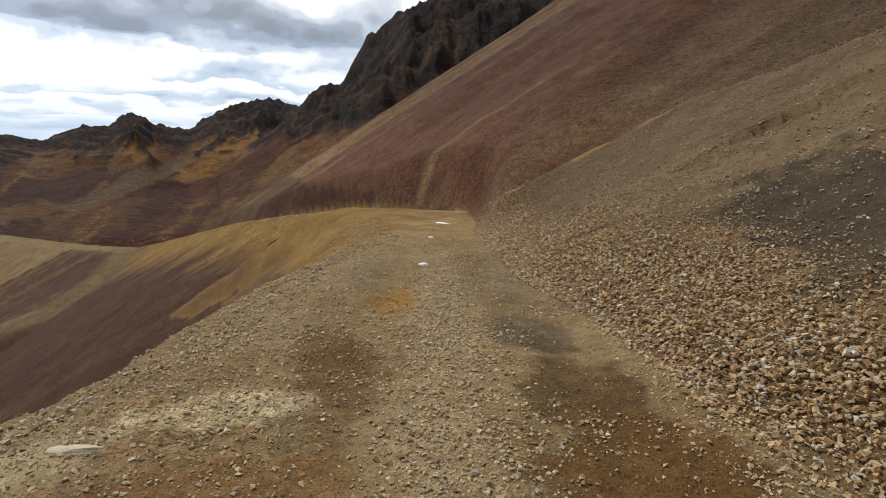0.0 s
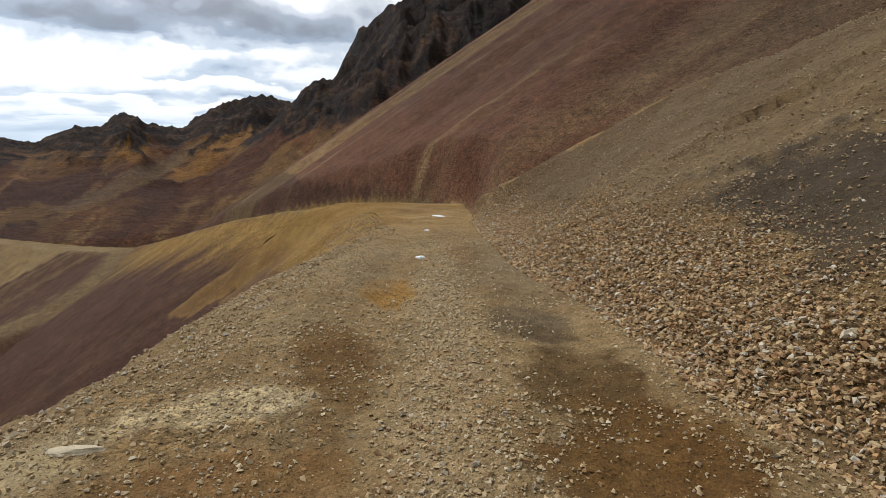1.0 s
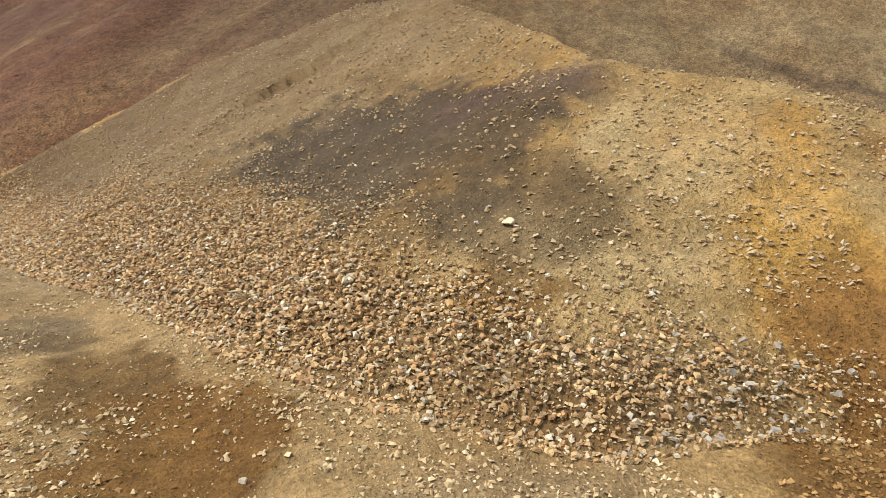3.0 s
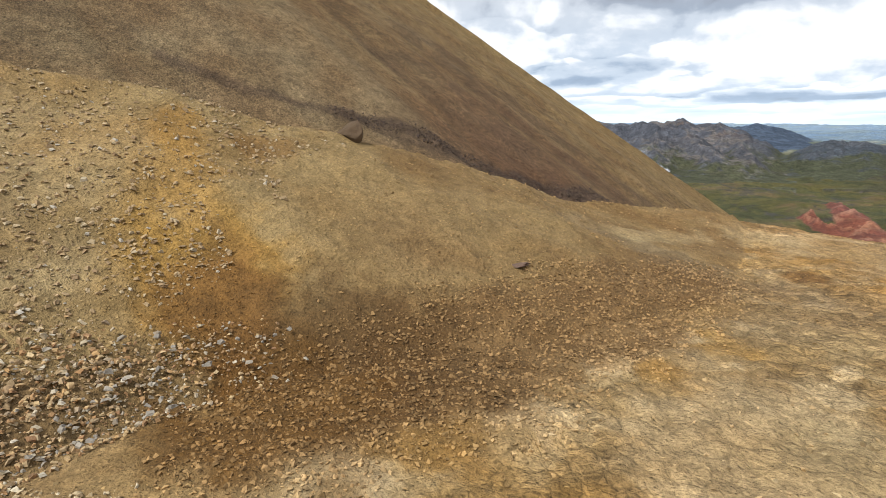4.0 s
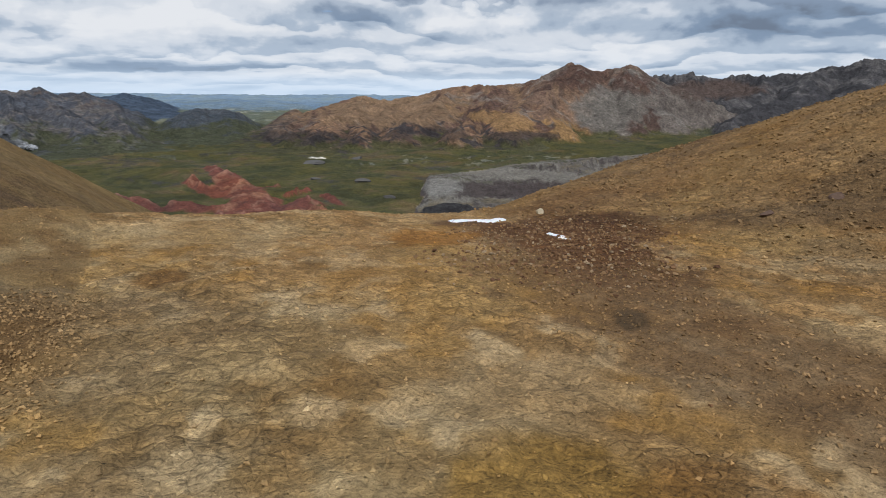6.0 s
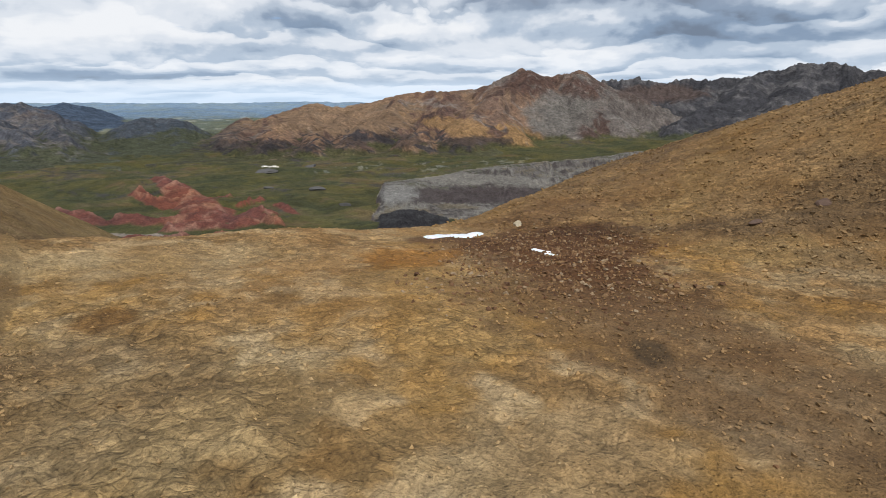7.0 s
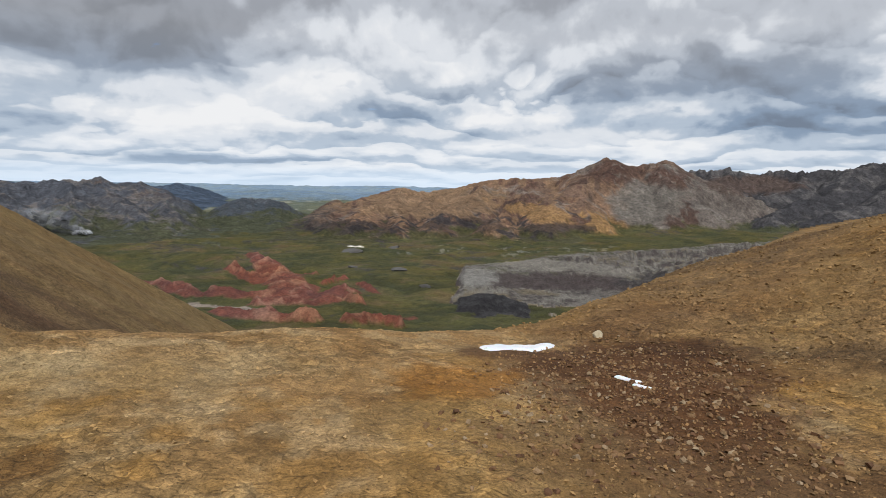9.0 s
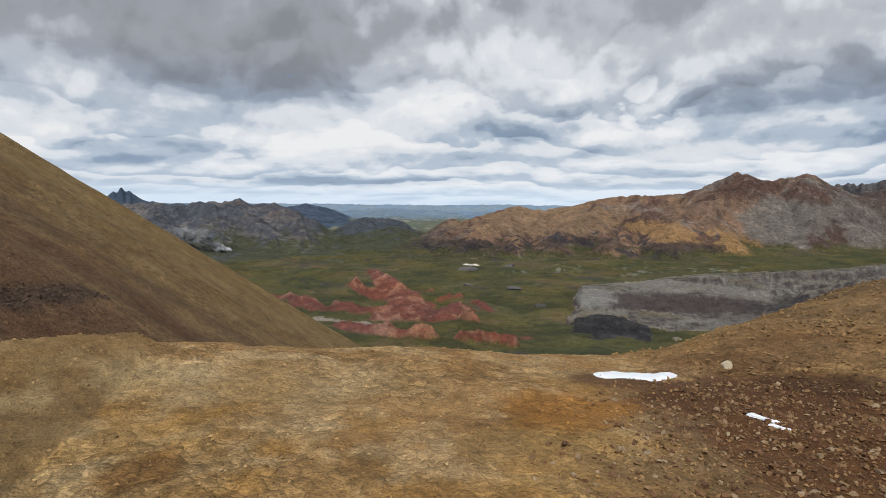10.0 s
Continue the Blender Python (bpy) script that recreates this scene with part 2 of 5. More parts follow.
def stone_mat(name, stops, rough=0.85, island=True):
    """Broken rock whose colour differs from stone to stone."""
    m, n, l, b = material(name, rough, 0.25)
    co = n.new("ShaderNodeTexCoord").outputs["Object"]
    pick = n.new("ShaderNodeNewGeometry").outputs["Random Per Island"] if island else n.new("ShaderNodeObjectInfo").outputs["Random"]
    ramp = n.new("ShaderNodeValToRGB")
    while len(ramp.color_ramp.elements) < len(stops):
        ramp.color_ramp.elements.new(0.5)
    for e, (p, c) in zip(ramp.color_ramp.elements, stops):
        e.position, e.color = p, (*c, 1)
    l.new(pick, ramp.inputs[0])
    a = tex(n, l, "ShaderNodeTexNoise", co, Scale=9, Detail=5, Roughness=0.6)
    f = tex(n, l, "ShaderNodeTexNoise", co, Scale=70, Detail=4, Roughness=0.6)
    mix = sums(n, l, [(a.outputs["Fac"], 0.5), (f.outputs["Fac"], 0.5)])
    l.new(times(n, l, ramp.outputs[0], ranged(n, l, mix, 0.35, 0.65, 0.72, 1.1)), b.inputs["Base Color"])
    bump = n.new("ShaderNodeBump")
    bump.inputs["Strength"].default_value, bump.inputs["Distance"].default_value = 0.8, 0.012
    l.new(mix, bump.inputs["Height"])
    l.new(bump.outputs[0], b.inputs["Normal"])
    return m


DARK_SCREE = stone_mat("dark_scree", [(0.0, (0.055, 0.038, 0.03)), (1.0, (0.11, 0.075, 0.05))])
MAT = {
    "shelf": land("dry_soil", (2.0, 8.5, 38.0), (0.10, 0.055, 0.018), 0.26, cracks=0.45, tint=(0.86, 0.80, 0.72), speck=30.0),
    "cone": land("scree", (0.8, 4.0, 16.0), (0.17, 0.11, 0.055), 0.38, tint=(0.9, 0.84, 0.8), speck=5.0),
    "clod": land("soil_clods", (12.0, 45.0), (0.012, 0.006), 0.22),
    "bowl": land("bowl_soil", (0.1, 0.6, 2.5), (0.8, 0.4, 0.15), 0.22),
    "crags": land("crag_rock", (0.10, 0.45, 1.6), (5.0, 3.0, 1.2), 0.38),
    "valley": land("valley_grass", (0.02, 0.09, 0.4), (5.0, 3.0, 1.0), 0.30, tint=(1.18, 1.05, 0.85)),
    "east": land("mountain_rock", (0.014, 0.05, 0.17), (30.0, 16.0, 7.0), 0.36),
    "grey": land("slab_rock", (0.04, 0.15, 0.6), (10.0, 6.0, 2.0), 0.30),
}
MAT["south"] = MAT["west"] = MAT["knoll"] = MAT["east"]
MAT["blue"] = MAT["east"]
MAT["dark"] = MAT["grey"]
TAN = [(0.0, (0.46, 0.285, 0.125)), (0.15, (0.27, 0.15, 0.075)), (0.34, (0.54, 0.39, 0.20)), (0.5, (0.36, 0.205, 0.092)), (0.68, (0.52, 0.39, 0.215)), (0.8, (0.32, 0.215, 0.12)), (0.92, (0.46, 0.40, 0.295)), (1.0, (0.62, 0.56, 0.44))]
ASHY = [(0.0, (0.30, 0.265, 0.215)), (0.4, (0.24, 0.215, 0.18)), (0.7, (0.36, 0.32, 0.255)), (1.0, (0.30, 0.24, 0.17))]
MIXED = [(0.0, (0.32, 0.22, 0.115)), (0.35, (0.40, 0.29, 0.16)), (0.6, (0.27, 0.18, 0.095)), (0.82, (0.45, 0.35, 0.21)), (0.95, (0.42, 0.35, 0.24)), (1.0, (0.46, 0.42, 0.35))]
BROWN = [(0.0, (0.115, 0.058, 0.030)), (0.4, (0.19, 0.102, 0.048)), (0.8, (0.27, 0.165, 0.08)), (1.0, (0.36, 0.27, 0.17))]
STONE = stone_mat("broken_stone", TAN)
STONE_ONE = stone_mat("broken_stone_single", TAN, island=False)
SNOW, sn, sl, sb = material("old_snow", 0.55, 0.4)
sb.inputs["Base Color"].default_value = (0.80, 0.83, 0.87, 1)
sb.inputs["Subsurface Weight"].default_value = 0.15
sgrain = tex(sn, sl, "ShaderNodeTexNoise", sn.new("ShaderNodeTexCoord").outputs["Object"], Scale=22, Detail=5)
sbump = sn.new("ShaderNodeBump")
sbump.inputs["Strength"].default_value, sbump.inputs["Distance"].default_value = 0.7, 0.03
sl.new(sgrain.outputs["Fac"], sbump.inputs["Height"])
sl.new(sbump.outputs[0], sb.inputs["Normal"])
GRAVEL = stone_mat("road_gravel", [(0.0, (0.44, 0.32, 0.175)), (0.35, (0.50, 0.385, 0.225)), (0.6, (0.37, 0.26, 0.135)), (0.85, (0.55, 0.44, 0.275)), (1.0, (0.60, 0.53, 0.39))])
PEBBLE = stone_mat("pebbles", MIXED)
BROWN_STONE = stone_mat("brown_stone", BROWN)

DARK_STONE = stone_mat("dark_boulder", [(0.0, (0.075, 0.050, 0.030)), (1.0, (0.10, 0.066, 0.038))])
SLAB_STONE = stone_mat("purple_slab", [(0.0, (0.12, 0.078, 0.056)), (1.0, (0.14, 0.09, 0.065))])
PALE_STONE = stone_mat("pale_stone", [(0.0, (0.50, 0.41, 0.26)), (1.0, (0.56, 0.48, 0.34))])

BROWN_ONE = stone_mat("brown_stone_single", BROWN, island=False)

GREY_STONE = stone_mat("grey_stone", ASHY)

def smoke_mat(name, most):
    """Thin smoke: mostly clear, the rest white and lit from all sides."""
    m = bpy.data.materials.new(name)
    m.use_nodes = True
    n, l = m.node_tree.nodes, m.node_tree.links
    n.clear()
    end, mix, clear, white, glow, both = (n.new(t) for t in ("ShaderNodeOutputMaterial", "ShaderNodeMixShader", "ShaderNodeBsdfTransparent", "ShaderNodeBsdfDiffuse", "ShaderNodeBsdfTranslucent", "ShaderNodeMixShader"))
    white.inputs["Color"].default_value = glow.inputs["Color"].default_value = (0.9, 0.92, 0.95, 1)
    grain = tex(n, l, "ShaderNodeTexNoise", n.new("ShaderNodeTexCoord").outputs["Object"], Scale=0.03, Detail=3)
    l.new(ranged(n, l, grain.outputs["Fac"], 0.35, 0.75, 0.0, most), mix.inputs[0])
    l.new(white.outputs[0], both.inputs[1])
    l.new(glow.outputs[0], both.inputs[2])
    l.new(clear.outputs[0], mix.inputs[1])
    l.new(both.outputs[0], mix.inputs[2])
    l.new(mix.outputs[0], end.inputs[0])
    return m


SMOKE, SMOKE_DENSE = smoke_mat("thin_smoke", 0.11), smoke_mat("dense_smoke", 0.5)
VALLEY_ROCK = stone_mat("valley_rock", [(0.0, (0.075, 0.07, 0.066)), (1.0, (0.11, 0.105, 0.10))])

# ---------------------------------------------------------------- terrain shape
OX, OY = 1.5, -1.5          # centre of the ground sheet


def hash2(i, j, seed):
    h = (i.astype(np.int64) * 374761393 + j.astype(np.int64) * 668265263 + seed * 1442695041) & 0xFFFFFFFF
    h = ((h ^ (h >> 13)) * 1274126177) & 0xFFFFFFFF
    return ((h ^ (h >> 16)) & 0xFFFF) / 65535.0


def vnoise(x, y, seed=0):
    """Smooth value noise, 0 to 1."""
    i, j = np.floor(x), np.floor(y)
    u, v = x - i, y - j
    u, v = u * u * u * (u * (u * 6 - 15) + 10), v * v * v * (v * (v * 6 - 15) + 10)
    a, b = hash2(i, j, seed), hash2(i + 1, j, seed)
    c, d = hash2(i, j + 1, seed), hash2(i + 1, j + 1, seed)
    return (a * (1 - u) + b * u) * (1 - v) + (c * (1 - u) + d * u) * v


def fbm(x, y, octaves=4, seed=0, gain=0.5):
    """Fractal noise, about -1 to 1."""
    total, amp, norm = 0.0, 1.0, 0.0
    for k in range(octaves):
        total = total + amp * (2 * vnoise(x * 2 ** k + 17.3 * k, y * 2 ** k - 9.1 * k, seed + k) - 1)
        norm += amp
        amp *= gain
    return total / norm


def ridged(x, y, octaves=4, seed=0):
    """Noise with sharp crests, 0 to 1."""
    total, amp, norm = 0.0, 1.0, 0.0
    for k in range(octaves):
        n = 1 - np.abs(2 * vnoise(x * 2 ** k + 5.7 * k, y * 2 ** k + 3.3 * k, seed + k) - 1)
        total = total + amp * n * n
        norm += amp
        amp *= 0.5
    return total / norm


def sstep(a, b, x):
    t = np.clip((x - a) / (b - a), 0, 1)
    return t * t * (3 - 2 * t)


def to_line(x, y, line):
    """Distance to a polyline of (x, y, value), and the value at the nearest place."""
    best, value = np.full(x.shape, 1e9), np.zeros(x.shape)
    for (ax, ay, av), (bx, by, bv) in zip(line[:-1], line[1:]):
        dx, dy = bx - ax, by - ay
        t = np.clip(((x - ax) * dx + (y - ay) * dy) / (dx * dx + dy * dy), 0, 1)
        d = np.hypot(x - ax - t * dx, y - ay - t * dy)
        near = d < best
        best = np.where(near, d, best)
        value = np.where(near, av + t * (bv - av), value)
    return best, value


def inside(x, y, poly):
    odd = np.zeros(x.shape, bool)
    for (ax, ay), (bx, by) in zip(poly, poly[1:] + poly[:1]):
        if ay != by:
            odd ^= ((ay > y) != (by > y)) & (x < (bx - ax) * (y - ay) / (by - ay) + ax)
    return odd


# the bank beside the road: its toe and its crest
TOE = [(1.0, 18.0, 0), (1.0, 15.5, 0), (1.33, 9.2, 0), (1.9, 6.8, 0), (2.15, 4.3, 0), (2.4, 3.2, 0), (2.75, 2.3, 0), (3.1, 1.65, 0),
       (3.9, 1.2, 0), (4.5, 0.6, 0), (5.0, -0.6, 0), (5.6, -1.9, 0), (7.0, -3.6, 0), (9.0, -4.7, 0), (11.3, -5.6, 0)]
CREST = [(1.2, 18.6, 0.1), (2.0, 17.9, 0.55), (4.3, 17.5, 1.95), (6.3, 16.8, 3.1), (9.1, 13.2, 4.5), (9.6, 11.0, 4.5), (8.4, 7.5, 3.4),
         (7.0, 4.6, 2.5), (7.8, 3.1, 2.25), (8.3, 1.9, 1.85), (8.85, 0.75, 1.6), (10.0, -1.1, 1.0), (10.5, -2.4, 0.6), (11.2, -4.0, 0.25),
         (11.9, -5.6, 0.02)]
BANK = [p[:2] for p in TOE] + [p[:2] for p in reversed(CREST)]
# the road as it goes on across the hillside
ROAD = [(0.2, 20.0, -0.75), (-0.6, 25.0, -1.0), (-3.4, 30.0, -1.55), (-7.0, 34.3, -2.15), (-11.0, 38.7, -3.2), (-15.8, 44.5, -4.8),
        (-23.0, 53.0, -7.2), (-34.0, 66.0, -10.5), (-52.0, 84.0, -13.5), (-80.0, 108.0, -16.5)]
TRACK = [(-34.0, 66.0, -10.5), (-31.0, 56.0, -11.2), (-30.5, 48.0, -12.0), (-34.0, 44.0, -13.0), (-45.0, 38.0, -15.0)]
CONE = (79.0, 76.3, 63.5, 0.678)      # apex, height, slope of the scree mountain


def shelf(x, y):
    """The levelled shoulder on which the road runs, with the bank and its two drops."""
    z = np.interp(y, [3, 9, 12, 20, 27], [0, -0.06, -0.18, -0.62, -0.98]) + 0.05 * fbm(x * 0.35, y * 0.35, 3, 3) + 0.022 * fbm(x * 2.1, y * 2.1, 3, 5) + 0.022 * fbm(x * 6.5, y * 6.5, 3, 7) * (np.hypot(x - 2, y) < 16)
    z = z - 0.30 * sstep(7, 13, np.hypot(x - 1, y + 1)) * sstep(-4, -8, y)
    # low rounded hummocks of dried mud on the level ground
    mud = sstep(1.0, -1.0, y) * sstep(-26, -14, y)
    z = z + mud * (0.05 * np.abs(fbm(x * 0.9, y * 0.9, 3, 8)) + 0.035 * np.abs(fbm(x * 2.6, y * 2.6, 3, 9)) - 0.02)
    # wheel tracks along the road
    road = sstep(-1.5, 0.5, y) * sstep(26, 20, y)
    cx = np.interp(y, [-2, 2, 5, 10, 20], [0.2, 0.35, 0.35, 0.3, 0.1])
    for off in (-0.95, 0.95):
        z = z - 0.05 * road * np.exp(-((x - cx - off) / 0.33) ** 2)
    # a low rise to the south
    south = sstep(-9, -19, y + 0.25 * np.minimum(x, 6)) * 0.36 * np.maximum(9.6 - x, 0)
    z = z + np.minimum(south, 6 + 0.1 * south)
    # the bank
    dt, _ = to_line(x, y, TOE)
    dc, zc = to_line(x, y, CREST)
    inn = inside(x, y, BANK)
    t = dt / (dt + dc + 1e-6)
    lump = 0.10 * fbm(x * 0.8, y * 0.8, 3, 11) + 0.03 * fbm(x * 3, y * 3, 2, 12)
    z = np.where(inn, z * (1 - t) + zc * t ** 0.95 + lump * np.minimum(1, 2 * t), z)
    beyond = ~inn & (dc < dt) & (x > 1.2)
    z = np.where(beyond, zc - 0.62 * dc + lump * np.exp(-dc), z)
    # a low lip over the valley
    d, _ = to_line(x, y, [(12.2, -3.2, 0), (11.2, -6.2, 0), (9.9, -8.8, 0)])
    z = z + 0.15 * np.exp(-(d / 1.3) ** 2)
    # the ground falls away behind the rubble, where the snow lies
    away, aside = (x - 7.5) * 0.6 - (y + 10.1) * 0.8, (x - 7.5) * 0.8 + (y + 10.1) * 0.6
    z = z - 0.10 * np.clip(away, 0, 1.3) * np.exp(-(aside / 1.1) ** 2)
    # the drop to the valley
    xe = np.interp(y, [-90, -45, -28, -22, -18, -13.5, -12, -9.8, -7.3, -5.3, -4, 2], [22, 12, 8.9, 9.2, 8.8, 8.5, 9.2, 10.1, 11.4, 12.2, 12.8, 40])
    e = (x - xe) * 0.9 + 0.25 * fbm(x * 0.5, y * 0.5, 2, 21)
    e = np.maximum(e + 0.6, 0)
    z = z - np.where(e < 1.5, 0.22 * e * e, 0.495 + 0.66 * (e - 1.5))
    # the drop on the other side of the road
    xw = np.interp(y, [-60, -8, 0, 3.3, 6, 7.8, 11, 14.1, 20, 25, 30], [-16, -9, -3.6, -2.5, -1.85, -1.7, -1.5, -0.9, -1.6, -3.0, -7])
    w = xw - x + 0.22 * fbm(x * 0.7, y * 0.7, 3, 23)
    w = np.maximum(w + 0.3, 0)
    z = z - np.where(w < 1.6, 0.2 * w ** 1.6, 0.424 + 0.74 * (w - 1.6)) + 0.05 * sstep(0, 1, w) * fbm(x * 3, y * 3, 2, 24)
    z = z - 0.9 * np.maximum(y - 27, 0)
    return z


def west_flank(x, y, a):
    """How far a place lies on the western flank, and its stripe there: debris slides straight west."""
    return sstep(-2.34, -2.46, a), (y * 0.95 - x * 0.12 + 0.8 * fbm(x * 0.06, y * 0.06, 3, 39)) / 105


def cone(x, y):
    cx, cy, top, slope = CONE
    r, a = np.hypot(x - cx, y - cy), np.arctan2(y - cy, x - cx)
    z = top - slope * r
    flank, b = west_flank(x, y, a)
    z = z + 1.1 * fbm(a * 9, r * 0.012, 3, 31) * sstep(10, 60, r) + 0.30 * (fbm(a * 45, r * 0.03, 3, 33) * (1 - flank) + fbm(b * 45, x * 0.03, 3, 33) * flank)
    z = z + 0.10 * fbm(x * 0.6, y * 0.6, 3, 35)
    return z


def on_road(z, x, y, line, half, fill):
    d, zr = to_line(x, y, line)
    bench = sstep(half + 1.2, half, d)
    z = z * (1 - bench) + zr * bench
    return np.maximum(z, zr - fill * np.maximum(d - half, 0) + 0.06 * fbm(x, y, 3, 37))


def crest_ridge(az, r, pts, rc, rb, zb, power=1.3, back=0.5, seed=50, rough=0.15, cell=60.0, x=None, y=None, spur=0.25, gully=0.0, comb=1.0, teeth=0.1):
    """A range of hills: crest bearing and elevation in degrees, distance of crest and foot, height of the foot."""
    pa, pe = np.array(pts).T
    el = np.interp(az, pa, pe) + teeth * fbm(az * 1.9, az * 0 + 3 * seed, 4, seed + 5, 0.6)
    wave = fbm(az * 0.35, az * 0 + seed, 3, seed)
    rcv = (np.interp(az, *rc) if isinstance(rc, tuple) else rc) * (1 + 0.04 * wave)
    zc = 1.9 + rcv * np.tan(np.radians(el))
    rbv = (np.interp(az, *rb) if isinstance(rb, tuple) else rb) * (1 + 0.03 * fbm(az * 0.5, az * 0 + 2 * seed, 3, seed + 3))
    t = (r - rbv) / (rcv - rbv)
    s = ridged(x / (cell * 2.2), y / (cell * 2.2), 4, seed + 7) - 0.45
    tt = np.clip(t + spur * s * np.clip(t, 0, 1) * np.clip(1.15 - t, 0, 1) * 2, 0, None)
    up = np.clip(tt, 0, 1) ** power
    z = zb + (zc - zb) * up
    m = sstep(0.05, 0.5, t)
    z = z + (zc - zb) * rough * m * sstep(1.25, 0.95, t) * (ridged(x / cell, y / cell, 5, seed + 11) - 0.5) * np.where(t > 0.93, 0.35, 1)
    if gully:
        lines = ridged(az * comb + 0.5 * fbm(x / cell, y / cell, 3, seed + 15), t * 1.3 + seed, 4, seed + 17) - 0.45
        z = z + (zc - zb) * gully * lines * np.sin(np.pi * np.clip(t, 0, 1)) ** 0.7
    z = np.where(t > 1, z - back * (r - rcv), z)
    z = np.where(t < 0, zb - 0.3 * (rbv - r), z)
    end = sstep(pa[0] - 4, pa[0], az) * sstep(pa[-1] + 4, pa[-1], az)
    return z - 400 * (1 - end)


CRAGS = [(-60, 3), (-48, 2), (-40, 0.6), (-35.6, -0.1), (-33, -0.6), (-30.4, 0.75), (-28.4, 0.95), (-27.3, 1.75), (-26.5, 1.9), (-25.6, 1.75), (-24.9, 1.1), (-22.3, 0.75), (-19.3, 2.7),
         (-15.5, 3.75), (-13.3, 3.2)]
CRAGS_NEAR = [(-20, -2.0), (-16, 0.5), (-13.3, 3.2), (-11, 5.0), (-9.5, 5.3), (-8.5, 7.0), (-7, 9.3), (-5, 10.6), (-3, 12.3), (1, 14), (6, 16), (14, 17)]
RANGE_EAST = [(119.6, -5.8), (120.6, -5.2), (122.4, -3.9), (124.5, -3.2), (127.8, -2.0), (130.4, -1.1), (133.3, -0.25), (136.2, -0.65), (139.7, 0.0), (142.2, 0.7), (147.5, 0.8), (150.7, 1.5), (152.3, 2.2), (153.2, 2.6),
              (154.5, 2.05), (157.7, 2.5), (159.7, 1.5)]
RANGE_SOUTH = [(157, 1.4), (159.5, 1.75), (162.8, 1.85), (165.6, 1.6), (169, 1.6), (173.2, 2.3), (176.6, 2.9), (178.9, 2.3), (182.4, 1.8), (184.2, 6.4), (186, 9), (200, 9)]
RANGE_WEST = [(92, 0.2), (97, -0.3), (100.6, -0.2), (102.3, -0.22), (104.8, -0.2), (107.2, -0.1), (108.5, 0.2), (109.7, -0.28), (111.4, -0.07), (113.2, -0.67),
              (115.5, -1.9), (117.5, -3.4)]
KNOLL = [(115.5, -3.0), (117.5, -2.2), (118.6, -1.6), (119.8, -1.33), (120.8, -1.55), (121.9, -1.43), (123, -1.85), (124.6, -2.9)]
BLUE = [(96, -0.3), (97.9, 0.1), (98.6, 0.75), (98.85, 0.62), (99.2, 1.15), (99.5, 0.75), (99.8, 0.9), (100.2, 0.5), (100.8, 0.1), (103, -0.4), (110, -0.6), (113, -0.4), (114.2, -0.12), (116.2, -0.5), (118.3, -1.35),
        (121, -1.75)]
SLABS = [(138.8, -9.6), (139.9, -7.9), (143.3, -7.5), (148, -6.5), (152, -5.9), (158.6, -5.2), (163, -4.6), (172, -3.4)]
SLABS_NEAR = [(148, -10.6), (151, -9.3), (154, -8.2), (157, -7.2), (160, -6.2), (165, -4.8), (175, -3)]
DARK = [(136.5, -13.4), (138.0, -11.6), (139.6, -10.4), (141.5, -9.95), (143.5, -10.1), (146, -10.9), (148.4, -12.2)]
FLOOR = -130.0
TEETH = {5: 0.16, 6: 0.4, 7: 0.22, 8: 0.18}
GULLY = {5: 0.06, 6: 0.08, 7: 0.12, 8: 0.12, 9: 0.08}
# side ridges: bearing, distance and height of their upper and lower ends
SPURS = {5: [(153.2, 2330, 105, 146.5, 1640, -85), (157.7, 2330, 98, 156.5, 1960, -60), (150.7, 2330, 55, 151.3, 1700, -80), (142.2, 2330, 22, 137.5, 1560, -95), (147.5, 2330, 28, 142.5, 1600, -95),
             (133.3, 2330, -14, 130.5, 1480, -105), (137.0, 2330, -28, 134.0, 1500, -100), (127.8, 2330, -60, 127.2, 1520, -112)],
         6: [(176.6, 2880, 138, 170.5, 2150, -70), (173.2, 2880, 110, 166.0, 2150, -80), (169.0, 2880, 75, 162.5, 2150, -85), (162.8, 2880, 88, 160.2, 2120, -85), (180.0, 2880, 110, 176.0, 2150, -60)],
         7: [(108.5, 2130, 2, 111.5, 1600, -98), (104.8, 2130, -10, 107.0, 1580, -95), (111.4, 2130, -8, 114.5, 1640, -100), (101.0, 2130, -10, 102.5, 1580, -90)],
         8: [(119.8, 2080, -50, 118.0, 1720, -112), (121.9, 2080, -54, 122.6, 1740, -114)]}


def side_ridges(k, x, y):
    out = np.full(x.shape, -1e4)
    wx, wy = x + 95 * fbm(x / 230, y / 230, 5, 500 + k, 0.6), y + 95 * fbm(x / 230, y / 230, 5, 520 + k, 0.6)
    for a0, r0, z0, a1, r1, z1 in SPURS[k]:
        a0, a1 = math.radians(a0), math.radians(a1)
        d, z = to_line(wx, wy, [(r0 * math.sin(a0), r0 * math.cos(a0), z0), (r1 * math.sin(a1), r1 * math.cos(a1), z1)])
        out = np.maximum(out, z - 0.5 * d)
    return out + 20 * (ridged(x / 110, y / 110, 5, 540 + k) - 0.5)


REGIONS = ["shelf", "cone", "bowl", "crags", "valley", "east", "south", "west", "knoll", "blue", "grey", "dark"]


def valley_floor(x, y, r, val=1.0):
    """The rolling grassland of the valley, rising far off."""
    z = FLOOR + np.interp(r, [0, 150, 380, 700, 1500, 2400, 5000], [95, 70, 20, 0, 0, 25, 112]) * np.where(r < 1000, 1, val)
    roll = fbm(x / 130, y / 130, 5, 61) + 0.5 * (ridged(x / 90, y / 90, 4, 64) - 0.45)
    return z + 10 * roll * sstep(300, 600, r) + 1.5 * fbm(x / 20, y / 20, 3, 62)


